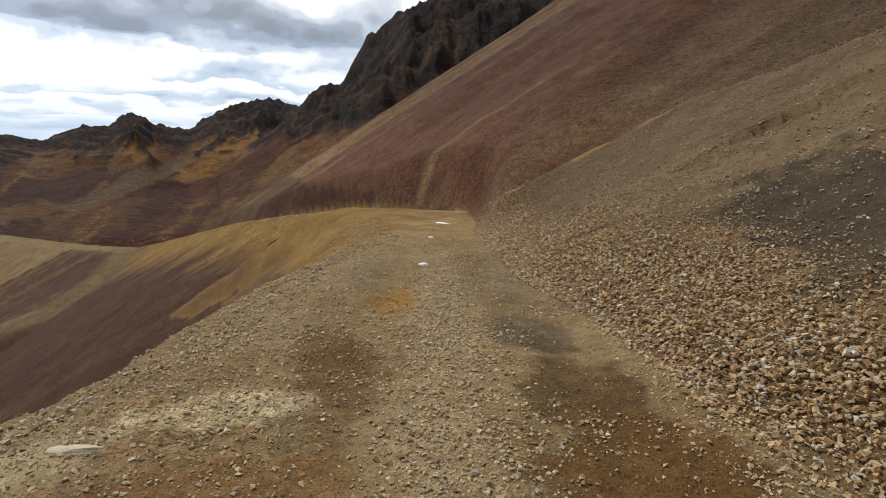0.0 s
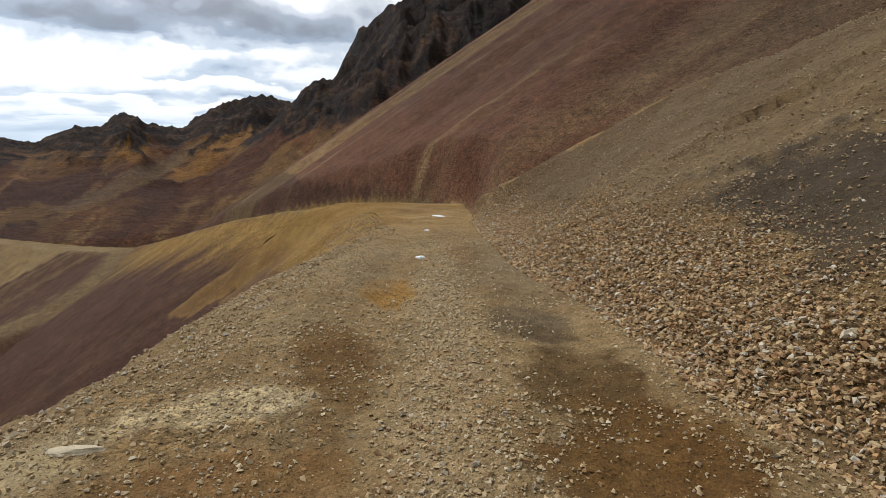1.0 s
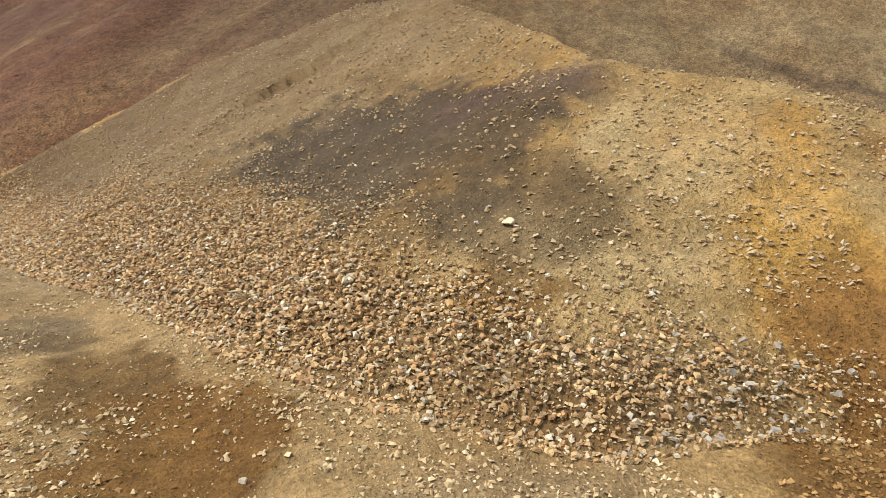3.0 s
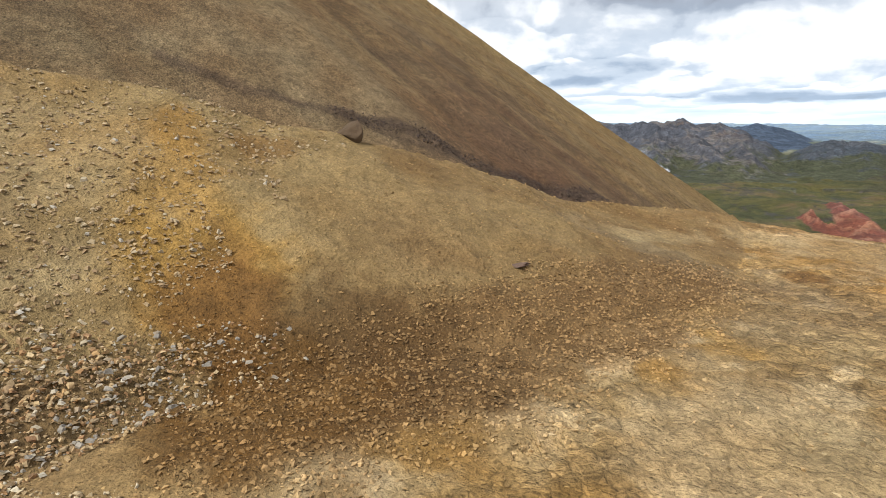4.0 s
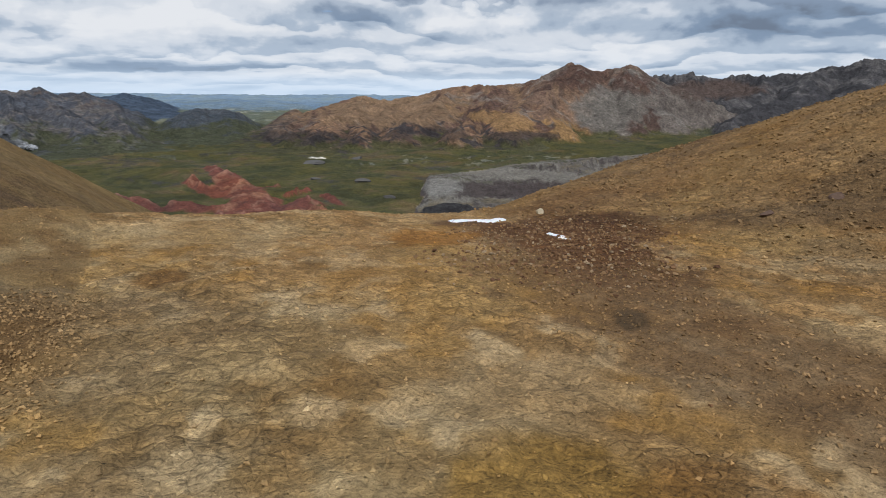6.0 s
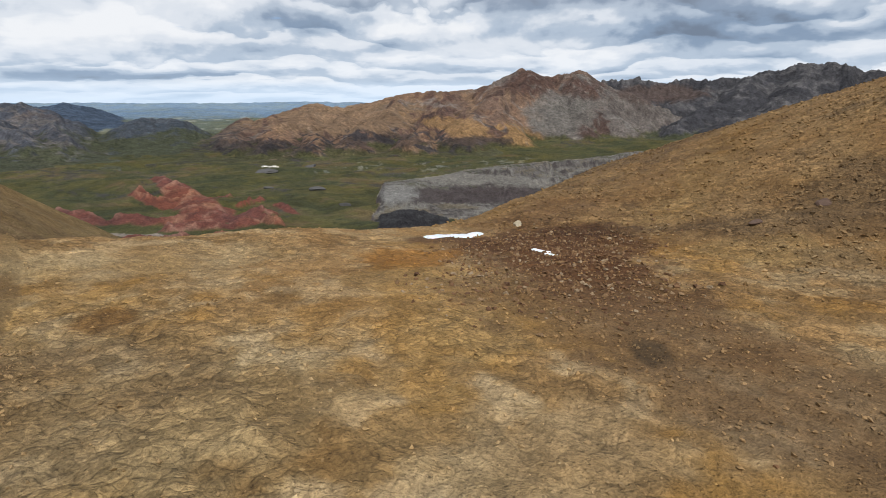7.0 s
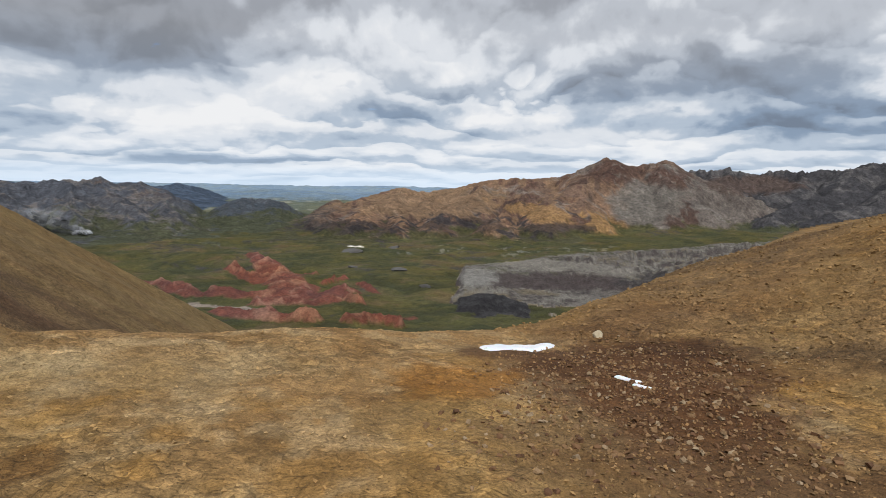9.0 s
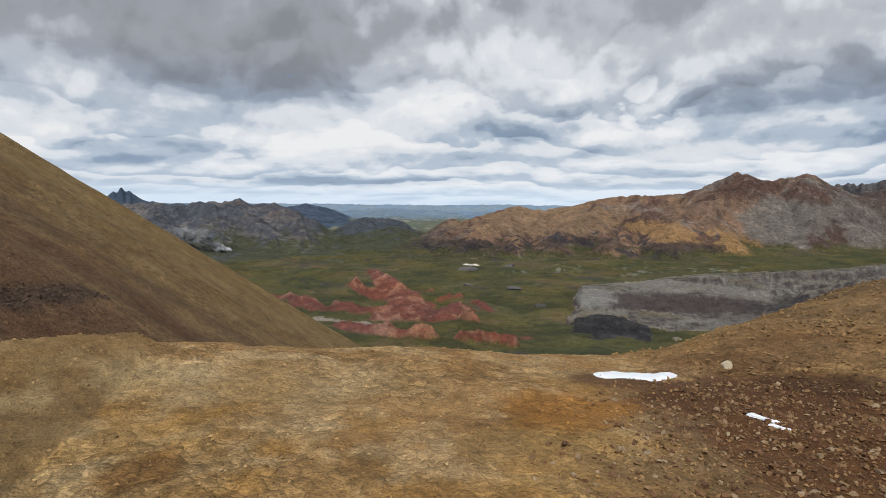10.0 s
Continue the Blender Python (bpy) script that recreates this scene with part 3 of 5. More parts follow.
def heights(x, y):
    """Height of the ground and the number of the region it belongs to."""
    r, az = np.hypot(x, y), np.degrees(np.arctan2(x, y))
    az = np.where(az < -90, az + 360, az)
    out = np.full((len(REGIONS),) + x.shape, -1e4)
    near = r < 130
    out[0][near] = shelf(x[near], y[near])
    mid = r < 320
    xm, ym = x[mid], y[mid]
    c = cone(xm, ym)
    part = (xm < 30) & (ym > 15)
    c2 = on_road(c[part], xm[part], ym[part], ROAD, 1.9, 0.62)
    c[part] = on_road(c2, xm[part], ym[part], TRACK, 1.6, 0.55)
    out[1][mid] = c
    # the bowl to the north-west and the crags over it
    bowl = -21 + 5 * fbm(x / 60, y / 60, 4, 41) + 0.03 * np.clip(r - 110, 0, 250) - 0.5 * np.maximum(r - 420, 0)
    west = sstep(60, 30, az)
    out[2] = np.where(west > 0, bowl * west - 160 * (1 - west), -1e4)
    g = (az < 40)
    o = np.full(x.shape, -1e4)
    o[g] = crest_ridge(az[g], r[g], CRAGS, 430, 130, -17, 1.25, 0.8, 51, 0.26, 42.0, x[g], y[g], 0.3, 0.05, 0.45)
    o[g] = np.maximum(o[g], crest_ridge(az[g], r[g], CRAGS_NEAR, 270, 115, -14, 1.15, 0.8, 57, 0.16, 26.0, x[g], y[g], 0.3, 0.03, 0.5))
    el = np.degrees(np.arctan2(o[g], r[g]))
    hard = sstep(-0.5, 1.5, el - np.interp(az[g], [-36, -24, -15, -10, -6, 0, 8], [-1.6, -1.0, 0.6, 0.8, 3.2, 6.5, 9]))
    o[g] = o[g] + hard * (3.6 * (ridged(x[g] / 13, y[g] / 13, 4, 45) - 0.5) + 2.4 * (ridged(x[g] / 4.5, y[g] / 4.5, 4, 47) - 0.5))
    out[3] = o
    # the valley
    val = np.clip(sstep(85, 105, az) * sstep(215, 190, az), 0, 1)
    floor = valley_floor(x, y, r, val)
    red = red_land(x, y, (1.25, 0.15))
    floor = floor + red * 15 * (ridged(x / 40, y / 40, 4, 65) - 0.05)
    far = sstep(2600, 4200, r) * 24 * np.maximum(fbm(x / 700, y / 700, 3, 67), 0)
    out[4] = np.where((val > 0) | (r > 650), floor + far - 60 * (1 - val) * sstep(2000, 300, r), -1e4)
    g = (az > 80) & (az < 215)
    xa, ya, ra, aa = x[g], y[g], r[g], az[g]
    for k, args in {5: (RANGE_EAST, ([120, 124, 130, 136], [1640, 1850, 2120, 2350]), ([119, 124, 130, 143, 150, 156, 161], [1420, 1430, 1390, 1500, 1480, 1900, 2050]), -128, 1.7, 0.4, 71, 0.22, 160.0), 6: (RANGE_SOUTH, 2900, 2000, -118, 1.7, 0.4, 77, 0.22, 170.0),
                    7: (RANGE_WEST, 2150, 1380, -128, 1.6, 0.4, 83, 0.3, 120.0), 8: (KNOLL, 2100, 1600, -128, 1.3, 0.5, 87, 0.22, 130.0),
                    9: (BLUE, 3300, 2500, -95, 1.0, 0.4, 91, 0.16, 200.0), 10: (SLABS, ([139, 143, 148, 152, 163], [800, 860, 950, 1000, 1150]), ([139, 145, 152, 160], [700, 690, 680, 680]), -129, 1.0, 0.1, 95, 0.6, 45.0),
                    11: (DARK, 690, 575, -130, 0.6, 0.35, 99, 0.9, 30.0)}.items():
        o = np.full(x.shape, -1e4)
        o[g] = crest_ridge(aa, ra, *args, x=xa, y=ya, gully=GULLY.get(k, 0.0), comb=0.55, teeth=TEETH.get(k, 0.1))
        if k in SPURS:
            o[g] = np.maximum(o[g], np.where(ra > 1200, side_ridges(k, xa, ya), -1e4))
        if k == 10:
            o[g] = np.maximum(o[g], crest_ridge(aa, ra, SLABS_NEAR, 860, 640, -128, 0.8, 0.3, 103, 0.7, 50.0, xa, ya))
        out[k] = o
    k = np.argmax(out, axis=0)
    return np.max(out, axis=0), k


# spines of the red badlands, each place with its half width
RED = [[(960, -560, 8), (880, -535, 16), (814, -509, 24), (701, -454, 26), (609, -419, 22), (577, -408, 14)], [(871, -473, 9), (799, -462, 14), (737, -456, 18)],
       [(806, -321, 14), (761, -331, 18), (686, -328, 12), (650, -360, 13), (608, -391, 16)], [(574, -345, 12), (560, -370, 15), (536, -390, 12)], [(531, -397, 12), (566, -432, 18), (586, -460, 16), (555, -463, 8)],
       [(538, -435, 7), (489, -412, 6)], [(602, -511, 8), (558, -493, 7)], [(546, -289, 12), (514, -297, 17), (483, -306, 17), (446, -318, 9)], [(419, -342, 7), (414, -365, 9), (387, -371, 5)], [(414, -395, 4), (404, -405, 4)],
       [(770, -525, 4), (702, -511, 5)], [(639, -477, 5), (651, -520, 5)]]
ASH_SPINE = [(640, -302, 9), (590, -312, 12), (541, -318, 8)]


def red_land(x, y, edge=(1.12, 0.85)):
    """Where the red badlands of the valley lie, 0 to 1."""
    out = np.zeros(x.shape)
    m = (x > 350) & (x < 1050) & (y > -620) & (y < -230)
    xs, ys = x[m], y[m]
    n = fbm(xs / 26, ys / 26, 5, 69)
    best = np.full(xs.shape, 9.0)
    for line in RED:
        d, w = to_line(xs, ys, line)
        best = np.minimum(best, d / (1.15 * w))
    out[m] = sstep(*edge, best + 0.42 * n)
    return out


def height(x, y):
    return heights(np.atleast_1d(np.asarray(x, float)), np.atleast_1d(np.asarray(y, float)))[0]
# ---------------------------------------------------------------- colours of the ground
def blend(c, colour, w):
    return c + (np.array(colour) - c) * np.clip(w, 0, 1)[:, None]


# stains and patches of soil: x, y, half length, half width, turn, colour, strength
OCHRE, RUST, WET, SLATE, PALE, GREY = (0.30, 0.165, 0.04), (0.20, 0.105, 0.033), (0.145, 0.077, 0.022), (0.084, 0.062, 0.039), (0.40, 0.32, 0.19), (0.22, 0.172, 0.11)
PATCHES = []
# how far the rubble heap reaches up the bank
HEAP_Y, HEAP_REACH = [-1, 0.6, 1.8, 3, 6, 12, 18], [0.15, 0.4, 0.65, 1.0, 1.7, 1.9, 1.1]
# rusty gravel along the foot of the bank's end
RUSTY = [(3.9, 0.1, 0.75), (4.9, -0.9, 0.85), (5.8, -1.9, 0.75), (6.7, -2.8, 0.6), (7.5, -3.6, 0.4)]
# a dark worn strip from the rubble back towards the road
WORN = [(6.4, -10.4, 1.7), (4.9, -8.4, 1.35), (3.4, -7.0, 1.2), (2.3, -6.5, 1.1), (0.6, -6.2, 1.0)]


def patch(*values):
    PATCHES.append(values)


# the road
patch(-0.65, 7.72, 0.38, 0.76, 14, OCHRE, 0.9)
patch(-0.86, 5.0, 0.5, 1.3, 6, WET, 0.8)
patch(-1.0, 9.0, 0.45, 1.6, 0, GREY, 0.5)
patch(1.16, 4.38, 0.60, 1.32, 5, (0.115, 0.068, 0.024), 0.9)
patch(1.30, 3.40, 0.71, 1.21, -25, WET, 0.9)
patch(0.94, 6.27, 0.48, 0.91, 13, SLATE, 0.7)
patch(1.16, 9.95, 0.95, 3.72, -8, GREY, 0.6)
patch(0.45, 10.5, 0.35, 1.6, 4, RUST, 0.4)
patch(0.09, 5.14, 0.36, 2.6, -3, (0.37, 0.28, 0.165), 0.9)
patch(0.0, 8.0, 0.3, 2.6, 0, (0.34, 0.26, 0.16), 0.7)
patch(-1.55, 4.05, 0.75, 0.36, 22, (0.54, 0.45, 0.29), 0.9)
patch(-2.35, 3.35, 0.5, 0.3, 50, (0.46, 0.38, 0.24), 0.8)
patch(-2.29, 3.21, 0.28, 0.31, 2, PALE, 0.6)
patch(-1.2, 2.9, 0.9, 0.7, 10, RUST, 0.7)
patch(0.2, 1.6, 1.2, 0.7, 0, (0.27, 0.19, 0.10), 0.7)
patch(2.3, 1.6, 0.8, 0.5, -40, (0.24, 0.18, 0.115), 0.7)
# the bank
patch(5.0, 6.8, 3.0, 1.6, -80, (0.054, 0.041, 0.030), 0.9)
patch(3.9, 5.3, 0.7, 0.5, -60, (0.064, 0.048, 0.033), 0.7)
patch(6.1, 5.2, 1.2, 0.8, -60, (0.085, 0.056, 0.047), 0.8)
patch(5.0, 3.5, 0.9, 0.7, -60, SLATE, 0.6)
patch(3.74, 2.90, 0.62, 0.42, -55, WET, 0.8)
patch(5.5, 1.5, 1.3, 0.75, 35, (0.34, 0.205, 0.055), 0.84)
patch(6.5, 2.1, 0.8, 0.6, 35, (0.40, 0.26, 0.10), 0.7)
patch(7.1, 2.3, 0.7, 0.35, 20, (0.36, 0.22, 0.07), 0.7)
patch(6.0, 3.1, 1.2, 1.0, 0, (0.37, 0.29, 0.165), 0.84)
patch(4.5, 2.6, 0.9, 0.6, -30, (0.34, 0.265, 0.15), 0.7)
patch(3.75, 4.9, 0.5, 1.2, 10, SLATE, 0.6)
patch(4.4, 3.4, 0.9, 0.8, -30, SLATE, 0.7)
patch(4.7, 4.9, 1.0, 1.2, 0, SLATE, 0.8)
patch(5.3, 4.5, 0.8, 0.6, 0, SLATE, 0.6)
patch(5.7, 4.8, 0.8, 0.7, 0, SLATE, 0.5)
patch(5.09, 1.16, 0.60, 0.56, -53, RUST, 0.8)
patch(6.79, 2.29, 1.22, 0.79, -39, OCHRE, 0.25)
patch(7.67, 1.57, 0.50, 0.27, -41, RUST, 0.6)
patch(4.6, -0.05, 1.35, 1.15, -75, (0.118, 0.070, 0.029), 0.84)
patch(4.0, 0.3, 0.9, 0.7, -70, WET, 0.8)
patch(5.16, 1.14, 0.35, 0.90, -77, RUST, 0.5)
# the level ground over the valley
patch(3.9, -2.6, 0.9, 1.2, -112, (0.44, 0.345, 0.215), 0.75)
patch(3.6, -5.2, 0.8, 0.6, -120, (0.44, 0.35, 0.22), 0.6)
patch(3.5, -3.3, 0.9, 0.6, -123, PALE, 0.6)
patch(5.4, -4.4, 1.0, 0.8, -123, PALE, 0.5)
patch(8.00, -3.35, 0.5, 1.82, -40, GREY, 0.6)
patch(7.3, -3.1, 1.1, 0.8, -40, (0.19, 0.122, 0.06), 0.6)
patch(2.95, -4.35, 0.62, 0.5, -133, (0.29, 0.18, 0.048), 0.84)
patch(6.4, -3.9, 1.3, 0.9, -40, (0.23, 0.16, 0.088), 0.55)
patch(5.6, -7.2, 1.6, 1.2, -30, (0.39, 0.28, 0.13), 0.5)
patch(2.3, -4.9, 0.5, 0.4, -133, RUST, 0.6)
patch(5.96, -10.5, 1.4, 2.4, -154, (0.098, 0.047, 0.023), 0.84)
patch(4.8, -7.9, 1.2, 1.4, -138, (0.16, 0.10, 0.052), 0.55)
patch(5.2, -9.2, 1.0, 1.6, -138, (0.125, 0.064, 0.030), 0.84)
patch(4.4, -8.2, 0.9, 0.7, -138, (0.15, 0.09, 0.048), 0.7)
patch(6.19, -11.69, 0.82, 0.58, -153, (0.075, 0.04, 0.022), 0.8)
patch(7.6, -10.2, 1.0, 0.4, -120, (0.11, 0.062, 0.035), 0.8)
patch(7.3, -12.6, 1.6, 1.0, -120, (0.19, 0.118, 0.06), 0.7)
patch(7.19, -8.4, 0.8, 0.7, -152, (0.31, 0.155, 0.038), 0.82)
patch(6.04, -6.12, 0.85, 0.76, -150, OCHRE, 0.4)
patch(3.59, -6.84, 0.15, 0.27, -151, SLATE, 0.8)
patch(7.74, -4.79, 0.24, 0.37, -149, RUST, 0.6)
patch(9.5, -6.5, 2.4, 1.0, -115, PALE, 0.5)
patch(3.3, -12.3, 2.4, 0.6, 8, (0.13, 0.09, 0.052), 0.6)
patch(9.3, -3.6, 1.2, 0.5, -60, PALE, 0.6)
patch(3.37, -11.00, 0.94, 0.68, -167, (0.32, 0.24, 0.12), 0.6)
patch(2.38, -10.52, 0.51, 0.86, -163, GREY, 0.5)


def marks(g, az, el, noise, places):
    """Bands and patches of rock or earth on far slopes: bearing, height, half sizes in degrees, tilt, colour, strength."""
    for a0, e0, hw, hh, tilt, colour, w in places:
        ct, st = math.cos(radians(tilt)), math.sin(radians(tilt))
        u, v = ((az - a0) * ct + (el - e0) * st) / hw, (-(az - a0) * st + (el - e0) * ct) / hh
        g = blend(g, colour, w * sstep(1.12, 0.78, np.hypot(u, v) + noise))
    return g


ORANGE, CHAR, LIVER = (0.38, 0.225, 0.095), (0.048, 0.041, 0.041), (0.105, 0.06, 0.046)
EAST_MARKS = [(136.0, -1.6, 8.0, 1.5, 0, (0.30, 0.195, 0.115), 0.8), (147.0, -2.5, 4.0, 0.8, -12, ORANGE, 0.75), (152.8, -3.6, 2.6, 1.1, -10, ORANGE, 0.9), (128.0, -4.2, 7.0, 0.8, 0, CHAR, 0.75),
              (140.0, -3.7, 4.5, 0.6, 0, CHAR, 0.6), (148.5, -4.0, 4.0, 0.6, 4, CHAR, 0.8), (159.0, -2.4, 1.6, 1.5, 0, LIVER, 0.85), (153.2, 1.4, 2.4, 1.0, 0, LIVER, 0.8), (158.0, 0.9, 2.0, 1.0, 0, LIVER, 0.7),
              (156.0, -1.5, 3.2, 1.8, 0, (0.20, 0.18, 0.155), 0.8), (164.0, 0.4, 4.0, 0.8, 0, (0.12, 0.082, 0.066), 0.8), (138.0, -4.9, 3.5, 0.25, 0, (0.28, 0.20, 0.125), 0.8), (152.0, -5.0, 4.0, 0.5, 0, (0.20, 0.185, 0.16), 0.7)]
SLAB_MARKS = [(149.0, -7.3, 8.0, 0.55, -3, (0.30, 0.275, 0.235), 0.85), (148.5, -8.7, 7.0, 0.8, 2, (0.085, 0.064, 0.062), 0.85), (158.5, -8.0, 4.0, 0.9, 4, (0.062, 0.056, 0.056), 0.8), (140.8, -8.6, 1.8, 0.9, 0, (0.33, 0.315, 0.285), 0.85), (155.5, -10.0, 3.0, 0.7, 0, (0.17, 0.155, 0.14), 0.7)]
YELLOW = (0.33, 0.20, 0.055)
BOWL_MARKS = [(-26.4, -0.6, 1.2, 1.5, 35, YELLOW, 0.9), (-19.2, -1.0, 5.2, 1.2, 38, YELLOW, 0.8), (-31.5, -1.6, 3.4, 0.9, 15, (0.20, 0.13, 0.05), 0.7), (-12.5, 0.5, 1.0, 1.6, 20, (0.20, 0.10, 0.04), 0.7),
              (-29.0, -5.0, 4.5, 0.7, 25, (0.20, 0.145, 0.06), 0.6), (-34.0, -5.8, 3.0, 0.7, 5, (0.22, 0.15, 0.055), 0.6), (-23.0, -2.0, 2.6, 0.5, 32, (0.20, 0.165, 0.115), 0.6), (-25.5, -3.6, 3.5, 0.35, 28, (0.21, 0.165, 0.085), 0.6)]
# fans of yellow earth under the crags, and a rib of pale rock between them
FANS = [[(-62, 255, 9), (-77, 244, 10), (-78, 213, 6)], [(-129, 272, 9), (-110, 216, 6)], [(-130, 240, 11), (-138, 208, 9)], [(-80, 160, 5), (-71, 122, 7)], [(-118, 305, 8), (-110, 285, 6)]]
RIB = [(-102, 224, 4), (-95, 184, 5), (-89, 147, 4)]
# a faint path and a band of dark rubble on the mountain's flank
PATHLET = [(22.7, 10.3, 0), (22.8, 7.0, 0), (23.6, 5.0, 0), (24.6, 3.5, 0), (25.3, 1.2, 0), (27.0, -1.8, 0)]
BAND = [(24.4, 4.6, 0.5), (25.7, 2.5, 0.8), (26.7, -0.5, 1.3), (29.0, -4.5, 1.0), (32.0, -8.0, 0.6)]


def grass(x, y):
    """Short green and olive turf with bare brown places and dark bogs."""
    n1, n2, n3 = fbm(x / 170, y / 170, 4, 231), fbm(x / 45, y / 45, 4, 233), fbm(x / 14, y / 14, 4, 235, 0.65)
    g = np.tile(np.array((0.082, 0.080, 0.028)), (len(x), 1))
    g = blend(g, (0.105, 0.100, 0.040), sstep(-0.05, 0.35, n1 + 0.5 * n3))
    g = blend(g, (0.046, 0.052, 0.022), sstep(0.08, 0.35, n2 + 0.5 * n3) * 0.8)
    g = blend(g, (0.125, 0.095, 0.052), sstep(0.25, 0.45, -n2 + 0.5 * n1 + 0.4 * n3) * 0.75)
    rocks = ridged(x / 55, y / 55, 4, 237) * 0.75 + 0.35 * n1 + 0.12 * n3
    return blend(g, (0.062, 0.058, 0.055), sstep(0.58, 0.64, rocks) * 0.8) * 0.86


def soil(x, y, z, k, steep):
    """Colour of soil or rock, with haze mixed in far off; steep rock faces are darker than ledges."""
    c = np.zeros((len(x), 3))
    r, az = np.hypot(x, y), np.degrees(np.arctan2(x, y))
    # shoulder
    s = k == 0
    xs, ys = x[s], y[s]
    g = np.tile(np.array((0.30, 0.205, 0.095)), (len(xs), 1))
    n1, n2, n3 = fbm(xs * 0.45, ys * 0.45, 4, 201), fbm(xs * 1.7, ys * 1.7, 4, 203), fbm(xs * 5, ys * 5, 3, 205)
    g = blend(g, (0.36, 0.26, 0.132), sstep(0.0, 0.45, n1 + 0.5 * n2) * 0.75)
    g = blend(g, (0.19, 0.115, 0.046), sstep(0.05, 0.5, -n1 + 0.5 * n3) * 0.6)
    g = blend(g, (0.31, 0.18, 0.05), sstep(0.1, 0.45, n2) * 0.5)
    inn = inside(xs, ys, BANK)
    n4, n5 = fbm(xs * 2.7, ys * 2.7, 4, 206), fbm(xs * 0.9, ys * 0.9, 4, 207)
    g = blend(g, (0.275, 0.205, 0.118), ~inn * sstep(0.6, 1.8, ys) * sstep(17, 12, ys) * 0.7)
    flat = ~inn * sstep(0.8, -0.6, ys) * sstep(-13, -11, ys)
    g = blend(g, (0.335, 0.238, 0.120), flat * 0.8)
    g = blend(g, (0.36, 0.235, 0.110), flat * sstep(-4.0, -7.0, ys) * 0.7)
    g = blend(g, (0.43, 0.33, 0.19), flat * sstep(0.0, 0.2, n4 * 0.9 + n5 * 0.4) * 0.75)
    g = blend(g, (0.52, 0.41, 0.26), flat * sstep(0.18, 0.34, n4 * 0.8 + 0.35 * n3) * sstep(-9, -4, ys) * 0.7)
    g = blend(g, (0.24, 0.155, 0.068), flat * sstep(0.05, 0.4, -n5 - 0.4 * n4) * 0.7)
    g = blend(g, (0.34, 0.205, 0.062), flat * sstep(0.1, 0.4, fbm(xs * 1.3, ys * 1.3, 4, 208) + 0.3 * n1) * 0.6)
    g = blend(g, (0.35, 0.262, 0.135), inn * sstep(4.5, 3.0, ys) * (0.75 + 0.4 * n2))
    g = blend(g, (0.25, 0.165, 0.078), inn * sstep(1.2, -0.4, ys) * (0.6 + 0.6 * n2 + 0.4 * n5))
    g = np.where(inn[:, None], g * 0.88, g)
    g = blend(g, (0.17, 0.124, 0.074), inn * sstep(4.5, 9, ys) * 0.8)
    g = blend(g, (0.132, 0.092, 0.056), inn * sstep(8, 14, ys + 2 * n2) * 0.8)
    dt, _ = to_line(xs, ys, TOE)
    # soil under the heap darkened: shade between its stones, put into the colour
    g = blend(g, (0.16, 0.105, 0.055), inn * sstep(1.15, 0.7, (dt + 0.3 * n2) / np.interp(ys, HEAP_Y, HEAP_REACH)) * sstep(0.5, 2.0, ys) * 0.85)
    g = blend(g, (0.25, 0.152, 0.040), ~inn * sstep(15, 19, ys) * sstep(-0.8, -2.2, xs + 0.8 * n2) * 0.85)
    d, w = to_line(xs, ys, RUSTY)
    g = blend(g, (0.18, 0.112, 0.052), sstep(1.3, 0.65, d / w + 0.45 * n2 + 0.25 * n3) * 0.85)
    d, w = to_line(xs, ys, WORN)
    g = blend(g, (0.165, 0.110, 0.064), sstep(1.1, 0.55, d / w + 0.5 * n2 + 0.25 * n3) * 0.75)
    g = blend(g, (0.285, 0.192, 0.098), sstep(-10.0, -12.5, ys) * sstep(5.2, 3.8, xs) * (0.7 + 0.4 * n2))
    g = blend(g, (0.245, 0.160, 0.082), sstep(5.0, 6.0, xs) * sstep(-10.5, -14, ys) * sstep(9.5, 7.5, xs) * (0.75 + 0.3 * n2))
    g = blend(g, (0.15, 0.105, 0.06), sstep(-11, -12.5, ys) * sstep(0.05, 0.35, n1 + 0.6 * n2) * 0.7)
    for px, py, half_l, half_w, turn, colour, w in PATCHES:
        ct, st = np.cos(np.radians(turn)), np.sin(np.radians(turn))
        u, v = ((xs - px) * ct + (ys - py) * st) / half_l, (-(xs - px) * st + (ys - py) * ct) / half_w
        d = np.hypot(u, v) + 0.42 * n2 + 0.28 * n3
        g = blend(g, colour, w * (sstep(1.12, 0.74, d) if w >= 0.85 else sstep(1.15, 0.6, d)))
    # below the edge of the road: dark scree with streaks
    b1 = fbm((ys * 0.95 - xs * 0.12) * 0.8, xs * 0.08, 4, 209)
    drop = np.interp(ys, [2, 12, 20, 27], [0, -0.2, -0.62, -0.98]) - z[s] + 0.7 * b1 + 0.25 * n2
    west = sstep(-1.0, -2.0, xs) * sstep(2.0, 4.0, ys)
    g = blend(g, (0.17, 0.125, 0.08), west * sstep(0.25, 0.9, drop) * sstep(15, 12, ys) * 0.8)
    g = blend(g, (0.105, 0.058, 0.034), west * sstep(1.5, 2.6, drop) * sstep(30, 22, ys + 3 * b1) * 0.9)
    g = g * (1 + sstep(-3.0, -7.0, ys)[:, None] * np.array((0.03, -0.02, -0.04)))
    c[s] = g * (1.03, 0.985, 0.87)
    # scree mountain
    s = k == 1
    cx, cy, top, slope = CONE
    rr, a = np.hypot(x[s] - cx, y[s] - cy), np.arctan2(y[s] - cy, x[s] - cx)
    deg = np.degrees(a)
    flank, b = west_flank(x[s], y[s], a)
